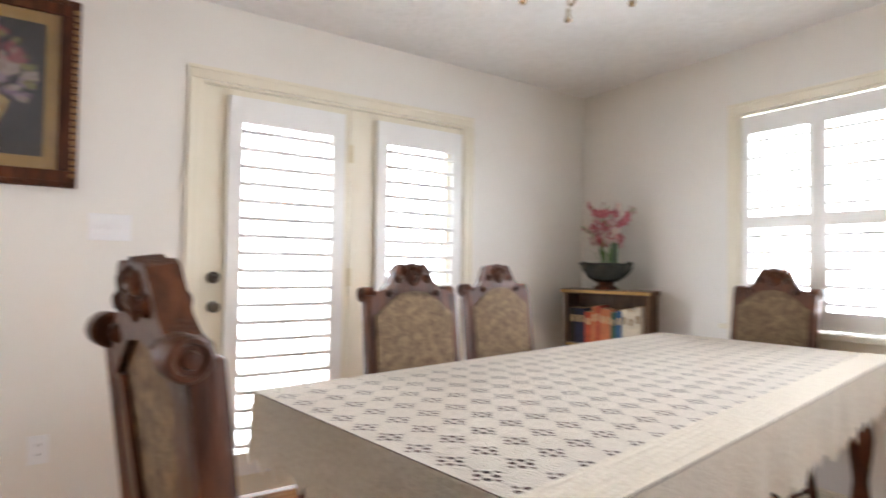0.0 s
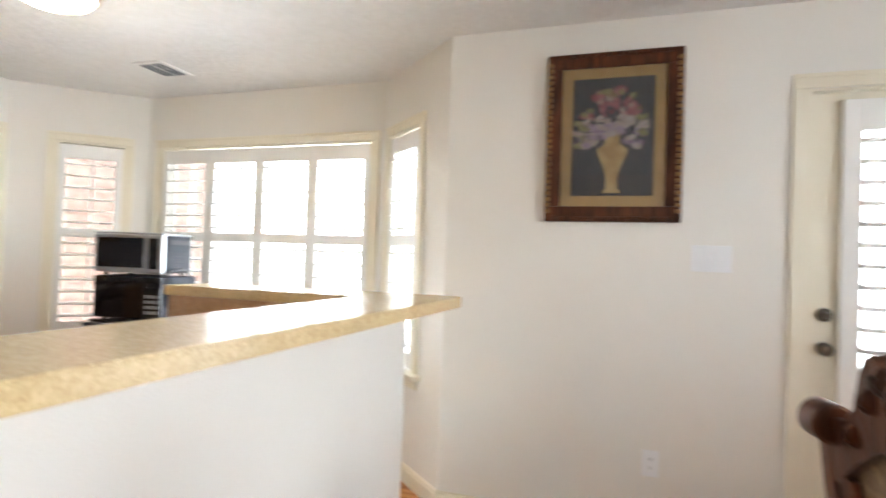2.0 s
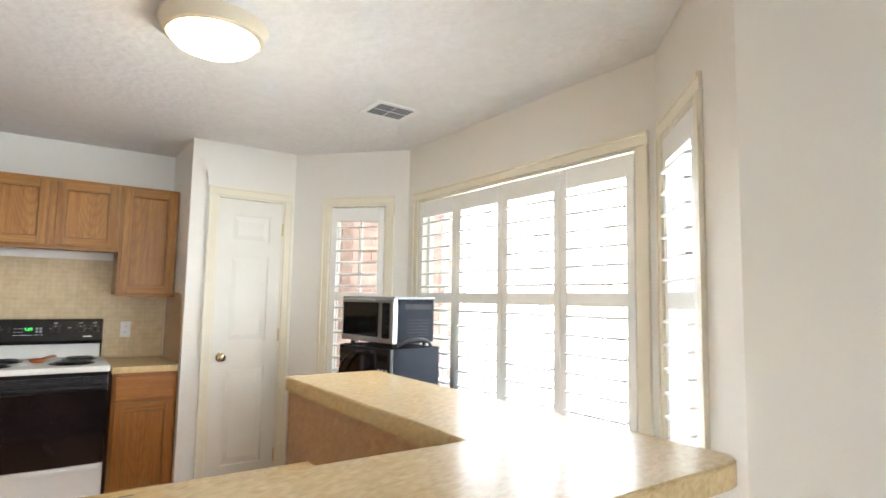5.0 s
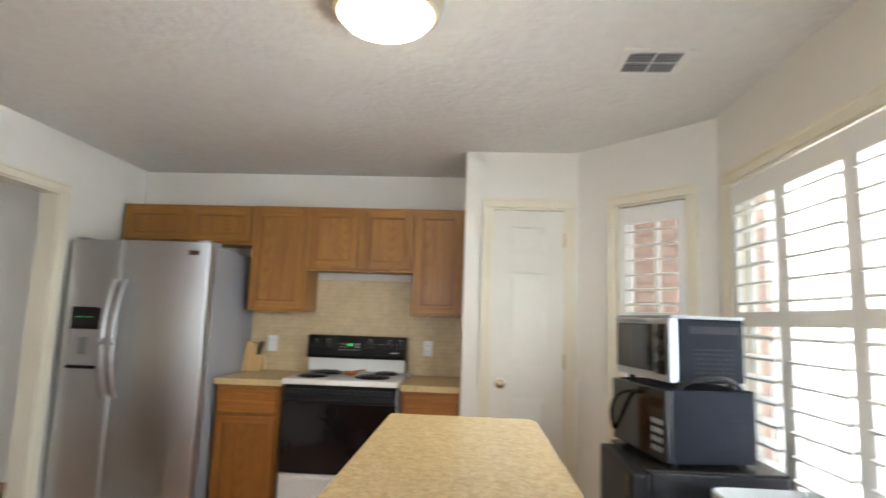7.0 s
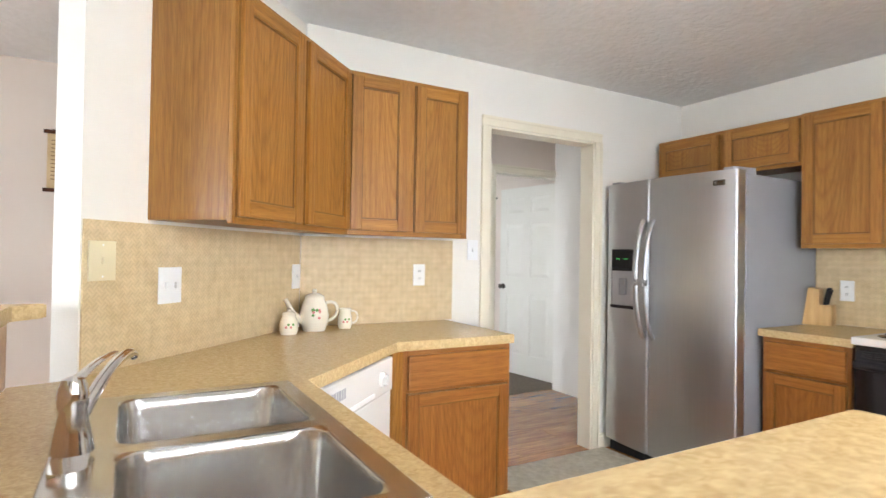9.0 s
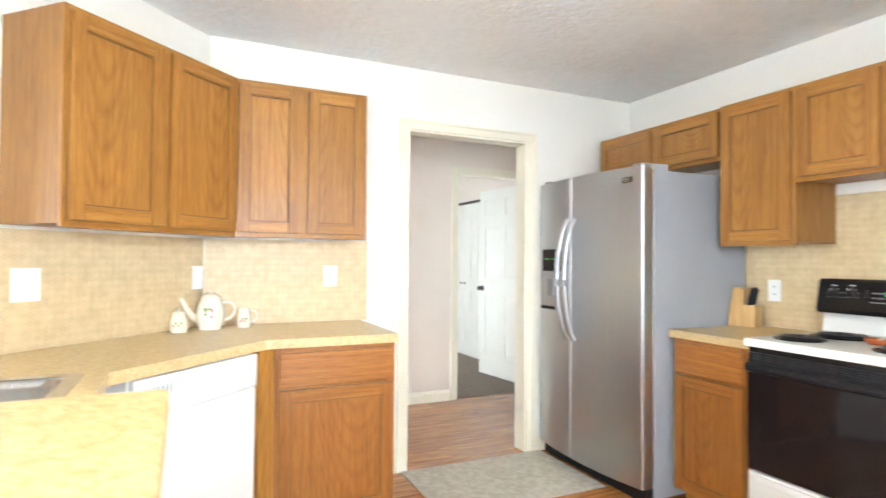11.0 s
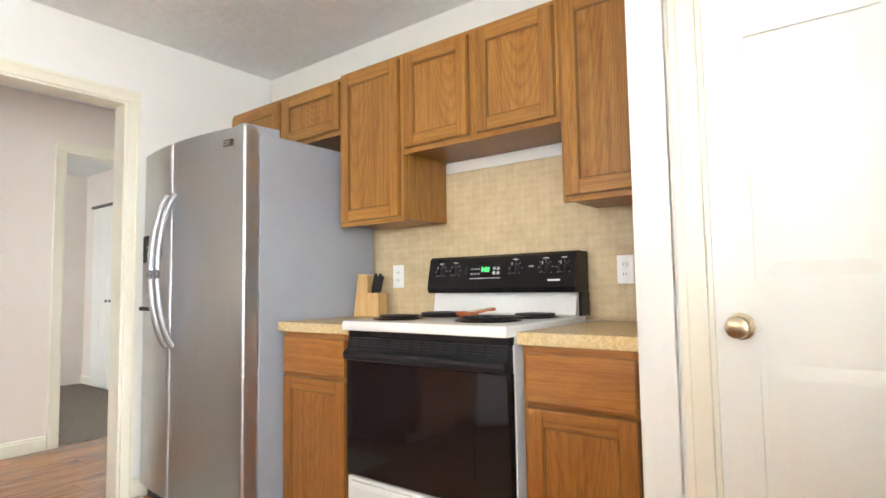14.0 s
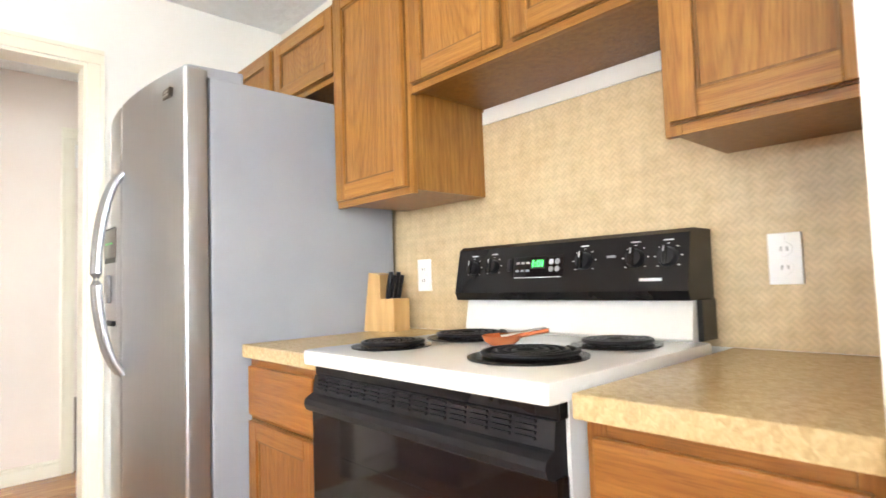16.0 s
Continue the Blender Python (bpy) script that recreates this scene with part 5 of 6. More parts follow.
for i in range(5):
    a = math.tau * i / 5 + radians(110.8)
    c, s = math.cos(a), math.sin(a)
    arm = part("arm", tube(bmesh.new(), curve_pts(((0.02 * c, 0.02 * s, -0.23), (0.12 * c, 0.12 * s, -0.32), (0.22 * c, 0.22 * s, -0.28), (0.226 * c, 0.226 * s, -0.19)), 10), 0.006, 8), BRASS, ch, "", True)
    part("shade", lathe(bmesh.new(), [(0.018, -0.19), (0.045, -0.17), (0.06, -0.11), (0.058, -0.11), (0.042, -0.168), (0.016, -0.184)], (0.226 * c, 0.226 * s, 0), 16), PLATE, arm, "frosted shade", True)
    part("finial", lathe(bmesh.new(), [(0, -0.345), (0.010, -0.341), (0.016, -0.325), (0.010, -0.305), (0.006, -0.290), (0.009, -0.270), (0, -0.240)], (0.226 * c, 0.226 * s, 0), 12), BRASS, arm, "brass drop finial", True)

# ---- door mat ----
rug = thing("door_mat", pose(0.02, -1.78, 0.0), "beige textured mat on the floor before the refrigerator", "mat")
bm = box_bm(0, 0.65, 0, 0.985, 0.0005, 0.010, 0.003)
part("woven_top", bm, RUGM, rug)

# ---- painting ----
pc = thing("flower_painting", M_E @ pose(0.81, 0, 1.88), "framed painting of flowers in a vase on the dining wall", "painting")
PW, PH = 0.305, 0.40
# side beads in lighter brown, their golden highlights put into the colour
BEAD = mat("gold_lit_bead", (0.16, 0.07, 0.025), 0.3, col2=(0.34, 0.18, 0.06), scale=60, coat=0.3)
for a, b, c, e in ((-PW, PW, PH - 0.072, PH), (-PW, PW, -PH, -PH + 0.072), (-PW, -PW + 0.072, -PH + 0.072, PH - 0.072), (PW - 0.072, PW, -PH + 0.072, PH - 0.072)):
    part("frame_bar", box_bm(a, b, -0.036, -0.002, c, e, 0.007), DWOOD, pc, "dark carved frame")
for s in (-1, 1):
    for i in range(26):
        z = -PH + 0.05 + i * (2 * PH - 0.1) / 25
        part("carved_bead", box_bm(s * (PW - 0.012) - 0.013, s * (PW - 0.012) + 0.013, -0.043, -0.034, z - 0.010, z + 0.010, 0.006), BEAD, pc)
    for i in range(19):
        x = -PW + 0.05 + i * (2 * PW - 0.1) / 18
        part("carved_bead", box_bm(x - 0.010, x + 0.010, -0.042, -0.034, s * (PH - 0.014) - 0.011, s * (PH - 0.014) + 0.011, 0.006), DWOOD, pc)
part("gilt_mat", box_bm(-PW + 0.068, PW - 0.068, -0.022, -0.006, -PH + 0.068, PH - 0.068, 0.004), GOLDM, pc, "gold inner mat")
gz = part("glazing", box_bm(-PW + 0.066, PW - 0.066, -0.030, -0.028, -PH + 0.066, PH - 0.066), GLASS, pc, "clear glass over the painting")
gz.visible_shadow = False
part("canvas", box_bm(-0.185, 0.185, -0.0235, -0.0215, -0.278, 0.278), CANVAS, pc, "dark painted canvas")
part("painted_vase", prism(bmesh.new(), [(-0.040, -0.265), (0.040, -0.265), (0.036, -0.252), (0.026, -0.245), (0.024, -0.20), (0.040, -0.14), (0.064, -0.085), (0.068, -0.060), (0.034, -0.035), (0.030, 0.01), (-0.030, 0.01), (-0.034, -0.035), (-0.068, -0.060), (-0.064, -0.085), (-0.040, -0.14), (-0.024, -0.20), (-0.026, -0.245), (-0.036, -0.252)], -0.0245, -0.0236, "y"), mat("ochre_paint", (0.40, 0.23, 0.075), 0.6, col2=(0.62, 0.44, 0.20), scale=22), pc, "painted golden vase")
PINK = mat("pink_paint", (0.25, 0.055, 0.065), 0.6, col2=(0.42, 0.17, 0.18), scale=40)
PALE = mat("pale_paint", (0.34, 0.24, 0.22), 0.6, col2=(0.52, 0.44, 0.38), scale=40)
LEAFP = mat("leaf_paint", (0.17, 0.15, 0.06), 0.6, col2=(0.34, 0.29, 0.14), scale=40)
LILAC = mat("lilac_paint", (0.24, 0.15, 0.22), 0.6, col2=(0.42, 0.32, 0.40), scale=40)
rnd = random.Random(5)


def bloom(x, z, r, stretch, turn, lift, material):
    """A dab of paint: a ragged, pointed petal cluster lying on the canvas."""
    pts = []
    for k in range(10):
        a = math.tau * k / 10
        q = r * (1.0 if k % 2 else 0.62) * rnd.uniform(0.8, 1.15)
        u, v = q * math.cos(a) * stretch, q * math.sin(a)
        pts.append((x + u * math.cos(turn) - v * math.sin(turn), z + u * math.sin(turn) + v * math.cos(turn)))
    part("painted_bloom", prism(bmesh.new(), pts, -0.0240 - lift, -0.0236, "y"), material, pc)


for i in range(150):
    a, q = rnd.uniform(-0.35, math.pi + 0.35), rnd.random() ** 0.55
    x, z = 0.165 * q * math.cos(a), 0.005 + 0.225 * q * math.sin(a)
    if z < -0.05 or (z < 0.0 and abs(x) < 0.06):
        continue
    edge = q > 0.78
    material = LEAFP if edge and rnd.random() < 0.5 else PINK if z > 0.09 and rnd.random() < 0.75 else LILAC if z < 0.06 and rnd.random() < 0.5 else PALE
    bloom(x, z, rnd.uniform(0.010, 0.022), rnd.uniform(1.0, 1.9), a, 0.0002 * (i % 12), material)

# ---- dining table and cloth ----
TR = 8.8
M_T = pose(1.511, -5.585, 0, 0, 0, TR)
TZ, TW, TL = 0.812, 1.05, 2.37
tb = thing("dining_table", M_T, "dark wooden dining table under a lace cloth", "table")
part("tabletop", box_bm(-TW / 2 + 0.01, TW / 2 - 0.01, -TL + 0.01, -0.01, TZ - 0.035, TZ, 0.006), DWOOD, tb)
for x in (-TW / 2 + 0.1, TW / 2 - 0.1):
    for y in (-0.14, -TL + 0.14):
        part("leg", lathe(bmesh.new(), [(0, 0), (0.035, 0), (0.030, 0.05), (0.045, 0.15), (0.028, 0.30), (0.048, 0.48), (0.030, 0.62), (0.040, 0.777), (0, 0.777)], (x, y, 0), 16), DWOOD, tb, "turned leg", True)
part("apron", box_bm(-TW / 2 + 0.08, TW / 2 - 0.08, -TL + 0.12, -0.12, TZ - 0.12, TZ - 0.036), DWOOD, tb)
cloth = thing("lace_tablecloth", M_T @ pose(0, 0, TZ + 0.0005), "cream crocheted lace tablecloth hanging over the table edges", "tablecloth")
bm = bmesh.new()
w, l = TW / 2, TL
part("top_lace", box_bm(-w, w, -l, 0, 0.0050, 0.0058), LACE, cloth)
band = part("border_band", box_bm(-w - 0.001, -w + 0.115, -l, 0, 0.0055, 0.008, 0.001), FRINGE, cloth, "plain ribbed lace border")
for i in range(5):
    part("rib", tube(bmesh.new(), [(-w + 0.012 + i * 0.021, -l + 0.01, 0.0085), (-w + 0.012 + i * 0.021, -0.01, 0.0085)], 0.003, 6), FRINGE, band)
for nm, fn, length in (("drop", lambda s: (w, -s), l), ("drop", lambda s: (-w, -s), l), ("drop", lambda s: (-w + s, 0), 2 * w), ("drop", lambda s: (-w + s, -l), 2 * w)):
    bm = bmesh.new()
    n = int(length / 0.02)
    cols = []
    for i in range(n + 1):
        s = length * i / n
        x, y = fn(s)
        ox, oy = (1 if x >= w - 1e-6 and length == l else -1 if x <= -w + 1e-6 and length == l else 0), (1 if y > -1e-6 and length != l else -1 if length != l else 0)
        col = []
        for k in range(7):
            q = k / 6
            dep = 0.155 + 0.045 * abs(2 * ((s / 0.085) % 1.0) - 1.0)
            bulge = (0.004 + 0.022 * q * (0.5 + 0.5 * math.sin(s * 21 + 1.3 * math.sin(s * 9))))
            col.append(bm.verts.new((x + ox * bulge, y + oy * bulge, 0.005 - dep * q)))
        cols.append(col)
    for a, b in zip(cols, cols[1:]):
        for k in range(6):
            bm.faces.new((a[k], b[k], b[k + 1], a[k + 1]))
    bmesh.ops.solidify(bm, geom=bm.faces[:], thickness=0.003)
    part(nm, bm, FRINGE, cloth, "scalloped lace border", True)

# ---- dining chairs ----
def chair(m, label):
    """Carved high-backed chair facing local -y, its back at the origin, leaning back a little."""
    t = thing("dining_chair", m, label, "chair", "carved dining chairs")
    lean = radians(7)
    B = Matrix.Translation((0, 0, 0.47)) @ Matrix.Rotation(-lean, 4, "X") @ Matrix.Translation((0, 0, -0.47))

    def back(nm, bm, material, label="", smooth=True, parent=None):
        bm.transform(B)
        return part(nm, bm, material, parent or t, label, smooth)
    for s in (-1, 1):
        b = box_bm(s * 0.215 - 0.022, s * 0.215 + 0.022, -0.022, 0.026, 0.40, 1.065, 0.007)
        p = back("post", b, DWOOD)
        roll = lathe(bmesh.new(), [(0, 0), (0.024, 0), (0.029, 0.006), (0.029, 0.056), (0.025, 0.064), (0.020, 0.064), (0.018, 0.059), (0.012, 0.059), (0.010, 0.066), (0.004, 0.068), (0, 0.068)], (0, 0, 0), 24, "x")
        roll.transform(Matrix.Translation((s * 0.180, 0.022, 1.070)) @ Matrix.Diagonal((s, 1, 1, 1)))
        bmesh.ops.recalc_face_normals(roll, faces=roll.faces)
        back("volute", roll, DWOOD, "rolled scroll end", True, p)
    half = [(0.200, 1.050), (0.190, 1.078), (0.150, 1.085), (0.120, 1.108), (0.098, 1.150), (0.080, 1.178), (0.060, 1.186), (0.045, 1.178), (0.022, 1.184), (0.0, 1.192)]
    low = [(0.0, 1.072), (0.060, 1.066), (0.120, 1.035), (0.180, 0.995), (0.200, 0.985)]
    top = [(-x, z) for x, z in half] + [(x, z) for x, z in reversed(half[:-1])]
    bot = [(x, z) for x, z in reversed(low)] + [(-x, z) for x, z in low[1:]]
    cr = back("crest_rail", prism(bmesh.new(), top + bot, -0.022, 0.024, "y"), DWOOD, "carved crest rail", False)
    for x, z, r in ((0, 1.13, 0.034), (-0.035, 1.155, 0.020), (0.035, 1.155, 0.020), (-0.075, 1.125, 0.018), (0.075, 1.125, 0.018), (-0.125, 1.07, 0.016), (0.125, 1.07, 0.016), (0, 1.165, 0.016)):
        for sgn in (-1, 1):
            b = lathe(bmesh.new(), [(r, 0.0), (r * 0.9, 0.006), (r * 0.55, 0.011), (r * 0.5, 0.006), (r * 0.2, 0.012), (0, 0.013)] if r > 0.001 else [], (0, 0, 0), 12, "y")
            b.transform(Matrix.Translation((x, -0.022 if sgn < 0 else 0.024, z)) @ Matrix.Diagonal((1, sgn, 1, 1)))
            bmesh.ops.recalc_face_normals(b, faces=b.faces)
            back("carving", b, DWOOD, "", True, cr)
    pan = [(-0.193, 0.56)] + [(0.193, 0.56)] + [(x, z + 0.006) for x, z in reversed(low)][0:] + [(-x, z + 0.006) for x, z in low[1:]]
    back("back_upholstery", prism(bmesh.new(), pan, -0.030, 0.010, "y"), TAPES, "brown tapestry upholstery", False)
    back("back_rail", box_bm(-0.195, 0.195, -0.018, 0.022, 0.50, 0.562, 0.006), DWOOD)
    bow = [(-0.19, 0.56), (-0.13, 0.56), (-0.115, 0.80), (-0.15, 1.0), (-0.19, 1.0)]
    for s in (-1, 1):
        back("back_splat", prism(bmesh.new(), [(s * x, z) for x, z in bow], 0.012, 0.022, "y"), DWOOD, "", False)
    part("seat_frame", box_bm(-0.235, 0.235, -0.44, 0.02, 0.38, 0.44, 0.008), DWOOD, t)
    part("seat", box_bm(-0.225, 0.225, -0.43, -0.03, 0.44, 0.495, 0.022), TAPES, t, "brown tapestry seat cushion", True)
    for s in (-1, 1):
        part("front_leg", lathe(bmesh.new(), [(0, 0), (0.026, 0), (0.020, 0.03), (0.028, 0.10), (0.020, 0.18), (0.032, 0.29), (0.024, 0.34), (0.028, 0.38), (0, 0.38)], (s * 0.205, -0.41, 0), 14), DWOOD, t, "turned front leg", True)
        part("rear_leg", tube(bmesh.new(), [(s * 0.215, 0.075, 0), (s * 0.215, 0.02, 0.2), (s * 0.215, 0.0, 0.42)], [0.020, 0.022, 0.024], 8), DWOOD, t, "", True)
        part("stretcher", tube(bmesh.new(), [(s * 0.21, -0.40, 0.14), (s * 0.213, 0.03, 0.14)], 0.012, 8), DWOOD, t)
    part("stretcher", tube(bmesh.new(), [(-0.21, -0.19, 0.14), (0.21, -0.19, 0.14)], 0.012, 8), DWOOD, t)
    return t


first = chair(pose(2.245, -6.175, 0, 0, 0, -88), "dark carved dining chair with tapestry upholstery at the table side")
first.scale = (0.86, 1, 1)
copy_thing(first, pose(2.46, -6.78, 0, 0, 0, -86))
c3 = copy_thing(first, pose(1.88, -8.0, 0, 0, 0, 180))
c3["label"] = "dark carved dining chair with tapestry upholstery below the window"
c4 = copy_thing(first, pose(1.365, -5.253, 0, 0, 0, 10))
c4["label"] = "dark carved dining chair pulled out at the table end"

# ---- bookcase, books and orchid ----
BCWOOD = mat("walnut_bookcase", (0.075, 0.034, 0.016), 0.4, col2=(0.155, 0.078, 0.038), scale=6, stretch=(5, 5, 0.8), bump=0.1, bump_scale=50)
bc = thing("bookcase", pose(3.10, -7.81, 0, 0, 0, 200), "small dark wooden bookcase with a gilt-edged top in the corner", "bookcase")
BW, BD, BH = 0.554, 0.20, 1.035
part("side", box_bm(0, 0.025, -0.0, BD, 0, BH - 0.03), BCWOOD, bc)
part("side", box_bm(BW - 0.025, BW, 0, BD, 0, BH - 0.03), BCWOOD, bc)
part("back_panel", box_bm(0.025, BW - 0.025, BD - 0.012, BD, 0.04, BH - 0.03), BCWOOD, bc)
part("top", box_bm(-0.015, BW + 0.015, -0.015, BD, BH - 0.03, BH, 0.005), BCWOOD, bc)
part("gilt_edge", box_bm(-0.016, BW + 0.016, -0.018, -0.015, BH - 0.024, BH - 0.006), GOLDM, bc, "gilt line on the top edge")
for z in (0.06, 0.36, 0.66):
    part("shelf", box_bm(0.025, BW - 0.025, 0.005, BD - 0.012, z, z + 0.02), BCWOOD, bc)
    part("gilt_edge", box_bm(0.025, BW - 0.025, 0.002, 0.005, z + 0.004, z + 0.016), GOLDM, bc)
rnd = random.Random(11)
BK = [mat("book_cloth_%s" % n, c, 0.6, col2=tuple(min(1, v * 1.3) for v in c), scale=30) for n, c in
      (("navy", (0.02, 0.025, 0.06)), ("red", (0.45, 0.08, 0.04)), ("orange", (0.52, 0.17, 0.07)), ("blue", (0.04, 0.12, 0.28)), ("cream", (0.58, 0.52, 0.40)), ("green", (0.05, 0.13, 0.09)), ("black", (0.02, 0.02, 0.02)))]
for z, seq in ((0.68, (6, 0, 0, 1, 2, 1, 2, 2, 5, 3, 4, 4, 4, 4)), (0.38, (6, 0, 1, 3, 2, 0, 6, 4, 5, 1, 0, 3, 6, 2))):
    x = 0.03
    for i, c in enumerate(seq):
        wd, hh, dd = rnd.uniform(0.028, 0.046), rnd.uniform(0.20, 0.25), rnd.uniform(0.11, 0.15)
        if x + wd > BW - 0.03:
            break
        bk = thing("book", bc.matrix_world @ pose(x, 0.03, z + 0.0005), "cloth-bound book standing upright in the bookcase", "book", "books on the bookcase")
        part("cover", box_bm(0, wd, 0, dd, 0, hh, 0.002), BK[c], bk)
        part("pages", box_bm(0.004, wd - 0.004, 0.006, dd - 0.003, hh, hh + 0.001), PAPER, bk)
        part("title_bar", box_bm(wd * 0.25, wd * 0.75, -0.0006, 0.0004, hh * 0.6, hh * 0.8), PAPER if c != 4 else INK, bk)
        x += wd + 0.001
orc = thing("potted_orchid", pose(2.90, -7.99, BH), "red and white orchid in a dark footed bowl on the bookcase", "plant")
POTM = mat("dark_pot", (0.025, 0.028, 0.026), 0.25, col2=(0.05, 0.055, 0.05), scale=14, bump=0.2, bump_scale=50)
part("stand", lathe(bmesh.new(), [(0, 0), (0.085, 0), (0.08, 0.012), (0.05, 0.03), (0.06, 0.05), (0, 0.05)], (0, 0, 0), 20), DWOOD, orc, "dark wooden stand", True)
part("bowl", lathe(bmesh.new(), [(0, 0.05), (0.075, 0.05), (0.115, 0.075), (0.145, 0.115), (0.155, 0.145), (0.175, 0.165), (0.172, 0.172), (0.150, 0.155), (0.12, 0.13), (0, 0.12)], (0, 0, 0), 28), POTM, orc, "dark footed bowl", True)
for s in (-1, 1):
    part("bowl_handle", tube(bmesh.new(), curve_pts(((s * 0.125, 0, 0.085), (s * 0.20, 0, 0.10), (s * 0.245, 0, 0.20), (s * 0.165, 0, 0.168)), 8), 0.010, 8), POTM, orc, "", True)
ORR = mat("orchid_red", (0.28, 0.03, 0.05), 0.5, col2=(0.50, 0.16, 0.18), scale=30)
ORW = mat("orchid_white", (0.55, 0.40, 0.37), 0.5, col2=(0.68, 0.56, 0.50), scale=30)
rnd = random.Random(21)
for st in range(7):
    x0, dx = rnd.uniform(-0.05, 0.05), -0.19 + 0.063 * st
    hgt = rnd.uniform(0.28, 0.42)
    pts = curve_pts(((x0, 0, 0.14), (x0, rnd.uniform(-0.03, 0.03), 0.14 + hgt * 0.7), (x0 + dx, rnd.uniform(-0.06, 0.06), 0.14 + hgt)), 12)
    stem = part("stem", tube(bmesh.new(), pts, 0.004, 6), GREEN, orc, "green flower stem", True)
    for i in range(11):
        q = pts[5 + i % 8]
        c = q + Vector((rnd.uniform(-0.035, 0.035), rnd.uniform(-0.04, 0.04), rnd.uniform(-0.03, 0.02)))
        bm = bmesh.new()
        tilt = Euler((rnd.uniform(0.6, 1.8), rnd.uniform(-0.5, 0.5), rnd.uniform(0, 6.28))).to_matrix()
        for k in range(5):
            a = math.tau * k / 5
            u, v = Vector((math.cos(a), math.sin(a), 0.25)), Vector((-math.sin(a), math.cos(a), 0))
            q4 = [Vector((0, 0, 0)), u * 0.020 + v * 0.014, u * 0.037, u * 0.020 - v * 0.014]
            bm.faces.new([bm.verts.new(c + tilt @ w_) for w_ in q4])
        part("blossom", bm, ORW if rnd.random() < 0.42 else ORR, stem)
for i in range(6):
    a = rnd.uniform(0, 6.28)
    bm = bmesh.new()
    pts = [Vector((0.02 * math.cos(a), 0.02 * math.sin(a), 0.14)), Vector((0.07 * math.cos(a), 0.07 * math.sin(a), 0.24)), Vector((0.13 * math.cos(a), 0.13 * math.sin(a), 0.26))]
    sd = Vector((-math.sin(a), math.cos(a), 0)) * 0.018
    v = [bm.verts.new(p) for p in (pts[0], pts[1] + sd, pts[2], pts[1] - sd)]
    bm.faces.new(v)
    part("leaf", bm, LEAF, orc, "green strap leaf")
part("moss_pole", lathe(bmesh.new(), [(0, 0.13), (0.022, 0.13), (0.022, 0.30), (0, 0.30)], (-0.09, 0.02, 0), 12), mat("dark_green_vase", (0.03, 0.06, 0.03), 0.3), orc, "", True)

# ---- scroll on the living room wall ----
sc = thing("wall_scroll", M_H @ pose(4.245, 0, 1.83), "aged paper scroll with wooden rods hanging on the wall", "wall hanging")
part("paper", box_bm(-0.10, 0.10, -0.008, -0.005, -0.17, 0.17), PAPER, sc)
for z in (-0.18, 0.18):
    part("rod", tube(bmesh.new(), [(-0.118, -0.012, z), (0.118, -0.012, z)], 0.012, 10), DWOOD, sc, "dark wooden rod", True)
for i in range(11):
    part("text_bar", box_bm(-0.08, 0.08 - 0.03 * (i % 3 == 2), -0.0086, -0.008, 0.125 - i * 0.024, 0.131 - i * 0.024), INK, sc)
part("hanger", tube(bmesh.new(), [(-0.08, -0.008, 0.19), (0, -0.006, 0.225), (0.08, -0.008, 0.19)], 0.002, 6), DWOOD, sc)

# ---- outside: brick wing and shrubs ----
bw = thing("brick_wing", pose(3.75, 0.35, -0.16), "sunlit red brick wing of the house outside the bay", "house wall")
part("mortar", box_bm(0, 3.4, 0.012, 0.2, 0, 3.0), MORTAR, bw)
verts, faces = [], []
rnd = random.Random(3)
for r in range(39):
    for c in range(16):
        x0 = c * 0.213 - (0.1 if r % 2 else 0)
        a, b, z0 = max(x0, 0), min(x0 + 0.203, 3.4), r * 0.077
        y0 = rnd.uniform(-0.002, 0.002)
        k = len(verts)
        verts += [(x, y, z) for z in (z0, z0 + 0.067) for x, y in ((a, y0), (b, y0), (b, 0.03), (a, 0.03))]
        faces += [tuple(k + i for i in f) for f in ((0, 1, 5, 4), (1, 2, 6, 5), (2, 3, 7, 6), (3, 0, 4, 7), (4, 5, 6, 7), (3, 2, 1, 0))]
me = bpy.data.meshes.new("bricks")
me.from_pydata(verts, [], faces)
me.materials.append(BRICK)
ob = new("bricks", me)
ob.parent = bw
ob["kind"] = "stuff"


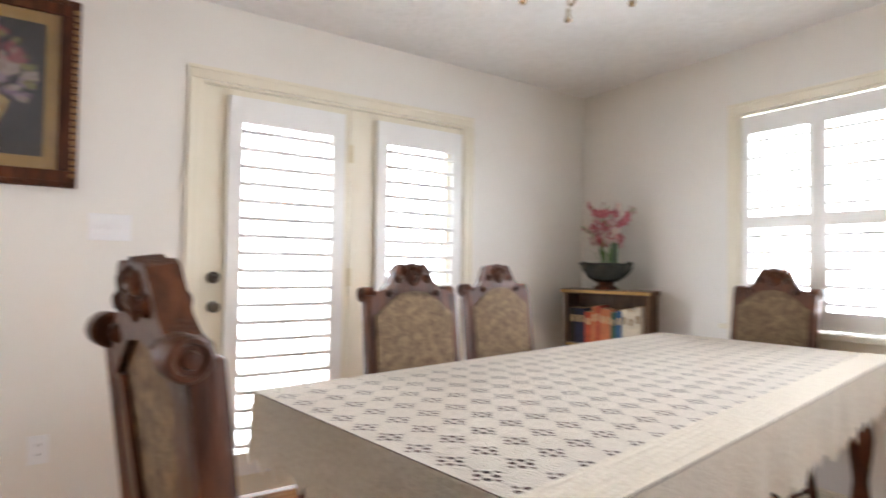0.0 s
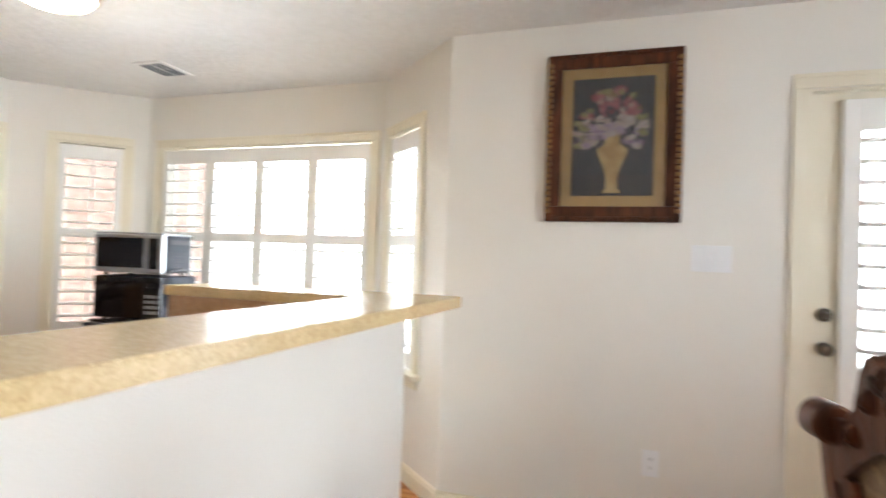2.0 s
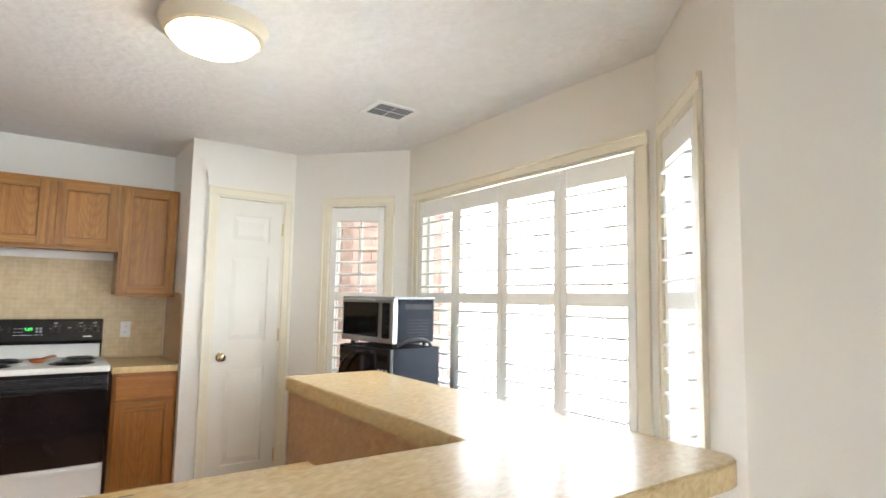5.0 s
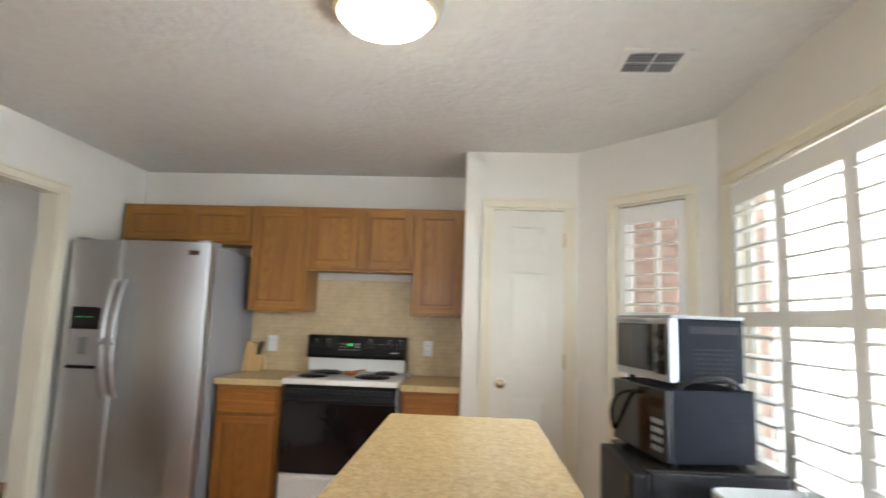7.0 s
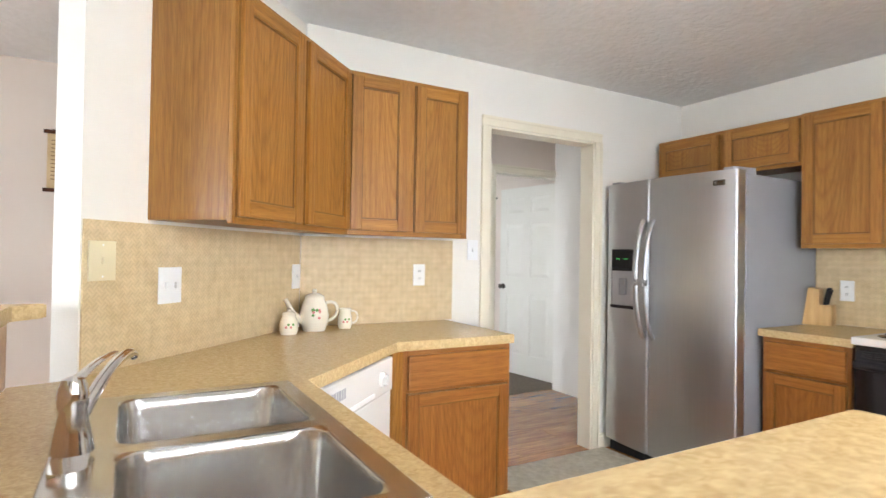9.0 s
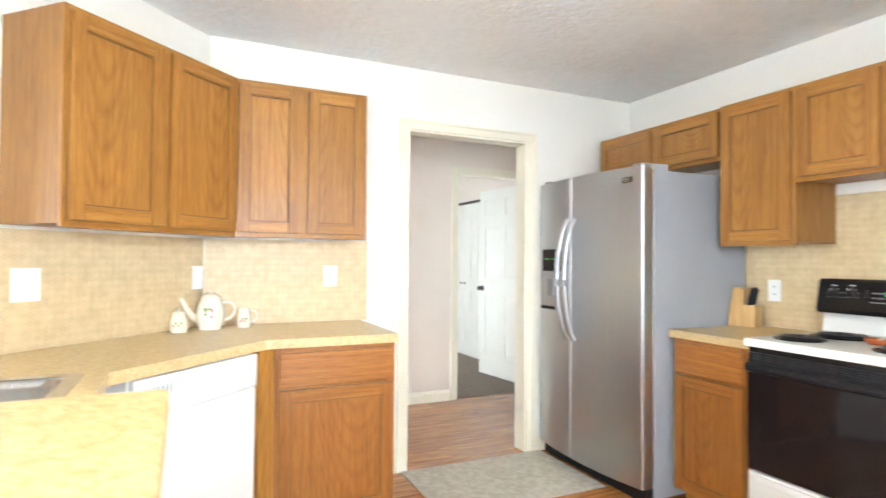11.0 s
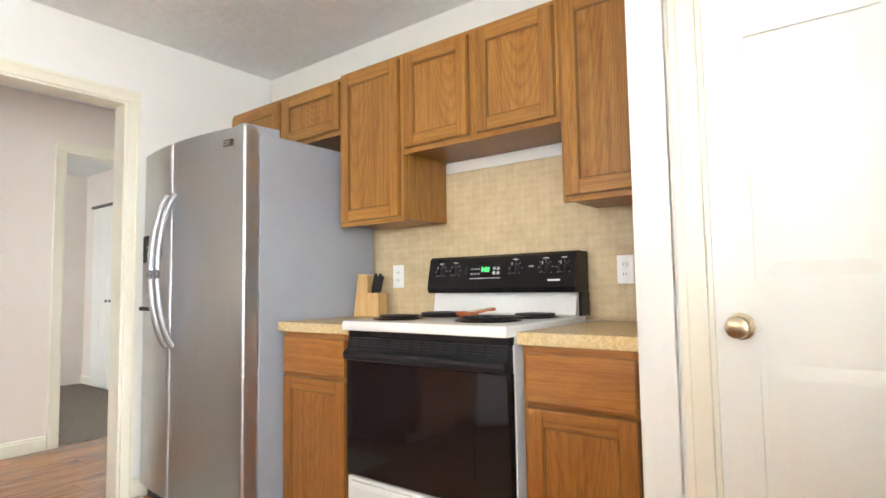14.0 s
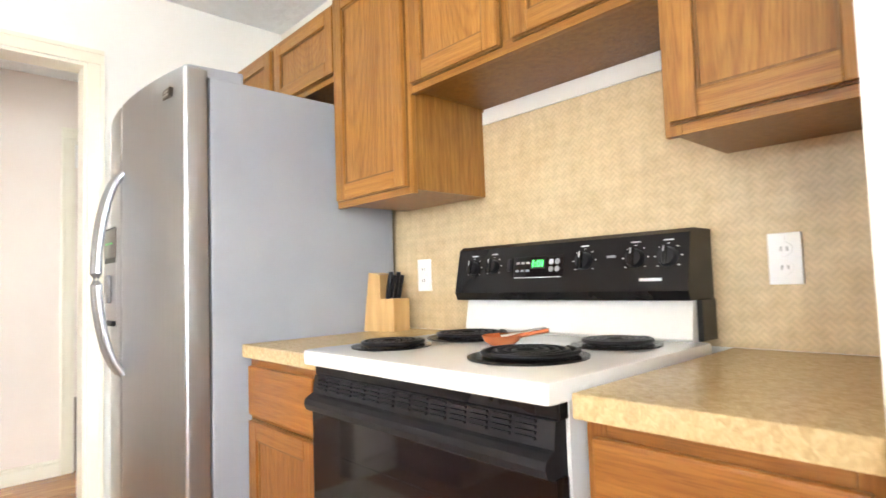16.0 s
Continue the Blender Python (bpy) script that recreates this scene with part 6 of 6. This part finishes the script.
def shrub(x, y, r, h, seed):
    t = thing("garden_shrub", pose(x, y, -0.16), "green leafy garden shrub outside the French doors", "shrub", "garden shrubs")
    rn = random.Random(seed)
    part("trunk", tube(bmesh.new(), [(0, 0, 0), (0.02, 0.01, h * 0.35), (0.0, 0.03, h * 0.7)], [0.05, 0.035, 0.015], 8), DWOOD, t, "", True)
    vs, fs = [], []
    for i in range(1500):
        d = Vector((rn.gauss(0, 1), rn.gauss(0, 1), rn.gauss(0, 1))).normalized() * (rn.random() ** 0.4)
        c = Vector((d.x * r, d.y * r, h * 0.62 + d.z * h * 0.42)) * (1 + 0.12 * math.sin(5 * d.x + 3 * d.z))
        e = Euler((rn.uniform(0, 6), rn.uniform(0, 6), rn.uniform(0, 6))).to_matrix()
        k, s = len(vs), rn.uniform(0.04, 0.08)
        vs += [c + e @ Vector(q) * s for q in ((-1, 0, 0), (0, 0.5, 0.1), (1, 0, 0), (0, -0.5, 0.1))]
        fs.append((k, k + 1, k + 2, k + 3))
    me = bpy.data.meshes.new("crown")
    me.from_pydata(vs, [], fs)
    me.materials.append(LEAF)
    ob = new("crown", me)
    ob.parent = t


shrub(9.5, -13.2, 1.0, 2.2, 1)
shrub(11.0, -11.5, 1.1, 2.6, 2)
shrub(12.2, -15.6, 1.2, 2.6, 3)
haze = structure("backdrop", box_bm(24, 24.2, -60, 30, -0.2, 30), glow("bright_haze", (1.0, 1.0, 0.98), 4.0), "bright hazy sky far outside the windows", "sky")

# ---- plank floor, last ----
PLANK = mat("laminate_plank", (0.22, 0.078, 0.020), 0.27, col2=(0.58, 0.265, 0.088), scale=3.2, stretch=(11, 0.9, 1), bump=0.05, bump_scale=30, detail=7, vary=0.16, coat=0.25, mixpow=(0.28, 0.72), distort=1.4)
fl = tagged(thing("floor", pose(0, 0, 0), "glossy orange-brown wood plank laminate floor", "floor"), kind="structure")
PX, PY = 0.19, 1.22


def plank_mesh(w, l):
    bm = box_bm(0.0004, w - 0.0004, 0.0004, l - 0.0004, -0.011, 0.0, 0.0012)
    me = bpy.data.meshes.new("plank")
    bm.to_mesh(me)
    bm.free()
    me.materials.append(PLANK)
    return me


cut_to = {}
far = bmesh.new()
cols = int((4.02 + 1.44) / PX) + 1
for c in range(cols):
    x = -1.44 + c * PX
    y = -8.33 - (c * 0.47) % PY
    lo, hi = (-3.99, -0.66) if x > 3.29 else (-8.25, 0.01)
    while y < hi:
        y0, y1 = max(y, lo), min(y + PY, hi)
        if y1 - y0 > 0.01:
            if y1 > -5.0 and x < 3.3:
                n = round(y1 - y0, 3)
                if n not in cut_to:
                    cut_to[n] = plank_mesh(PX, n)
                ob = new("plank", cut_to[n])
                ob.parent = fl
                ob.location = (x, y0, 0)
            else:
                add_box(far, x + 0.0004, x + PX - 0.0004, y0 + 0.0004, y1 - 0.0004, -0.011, 0.0)
        y += PY
ob = part("planks", far, PLANK, fl)
ob["kind"] = "stuff"
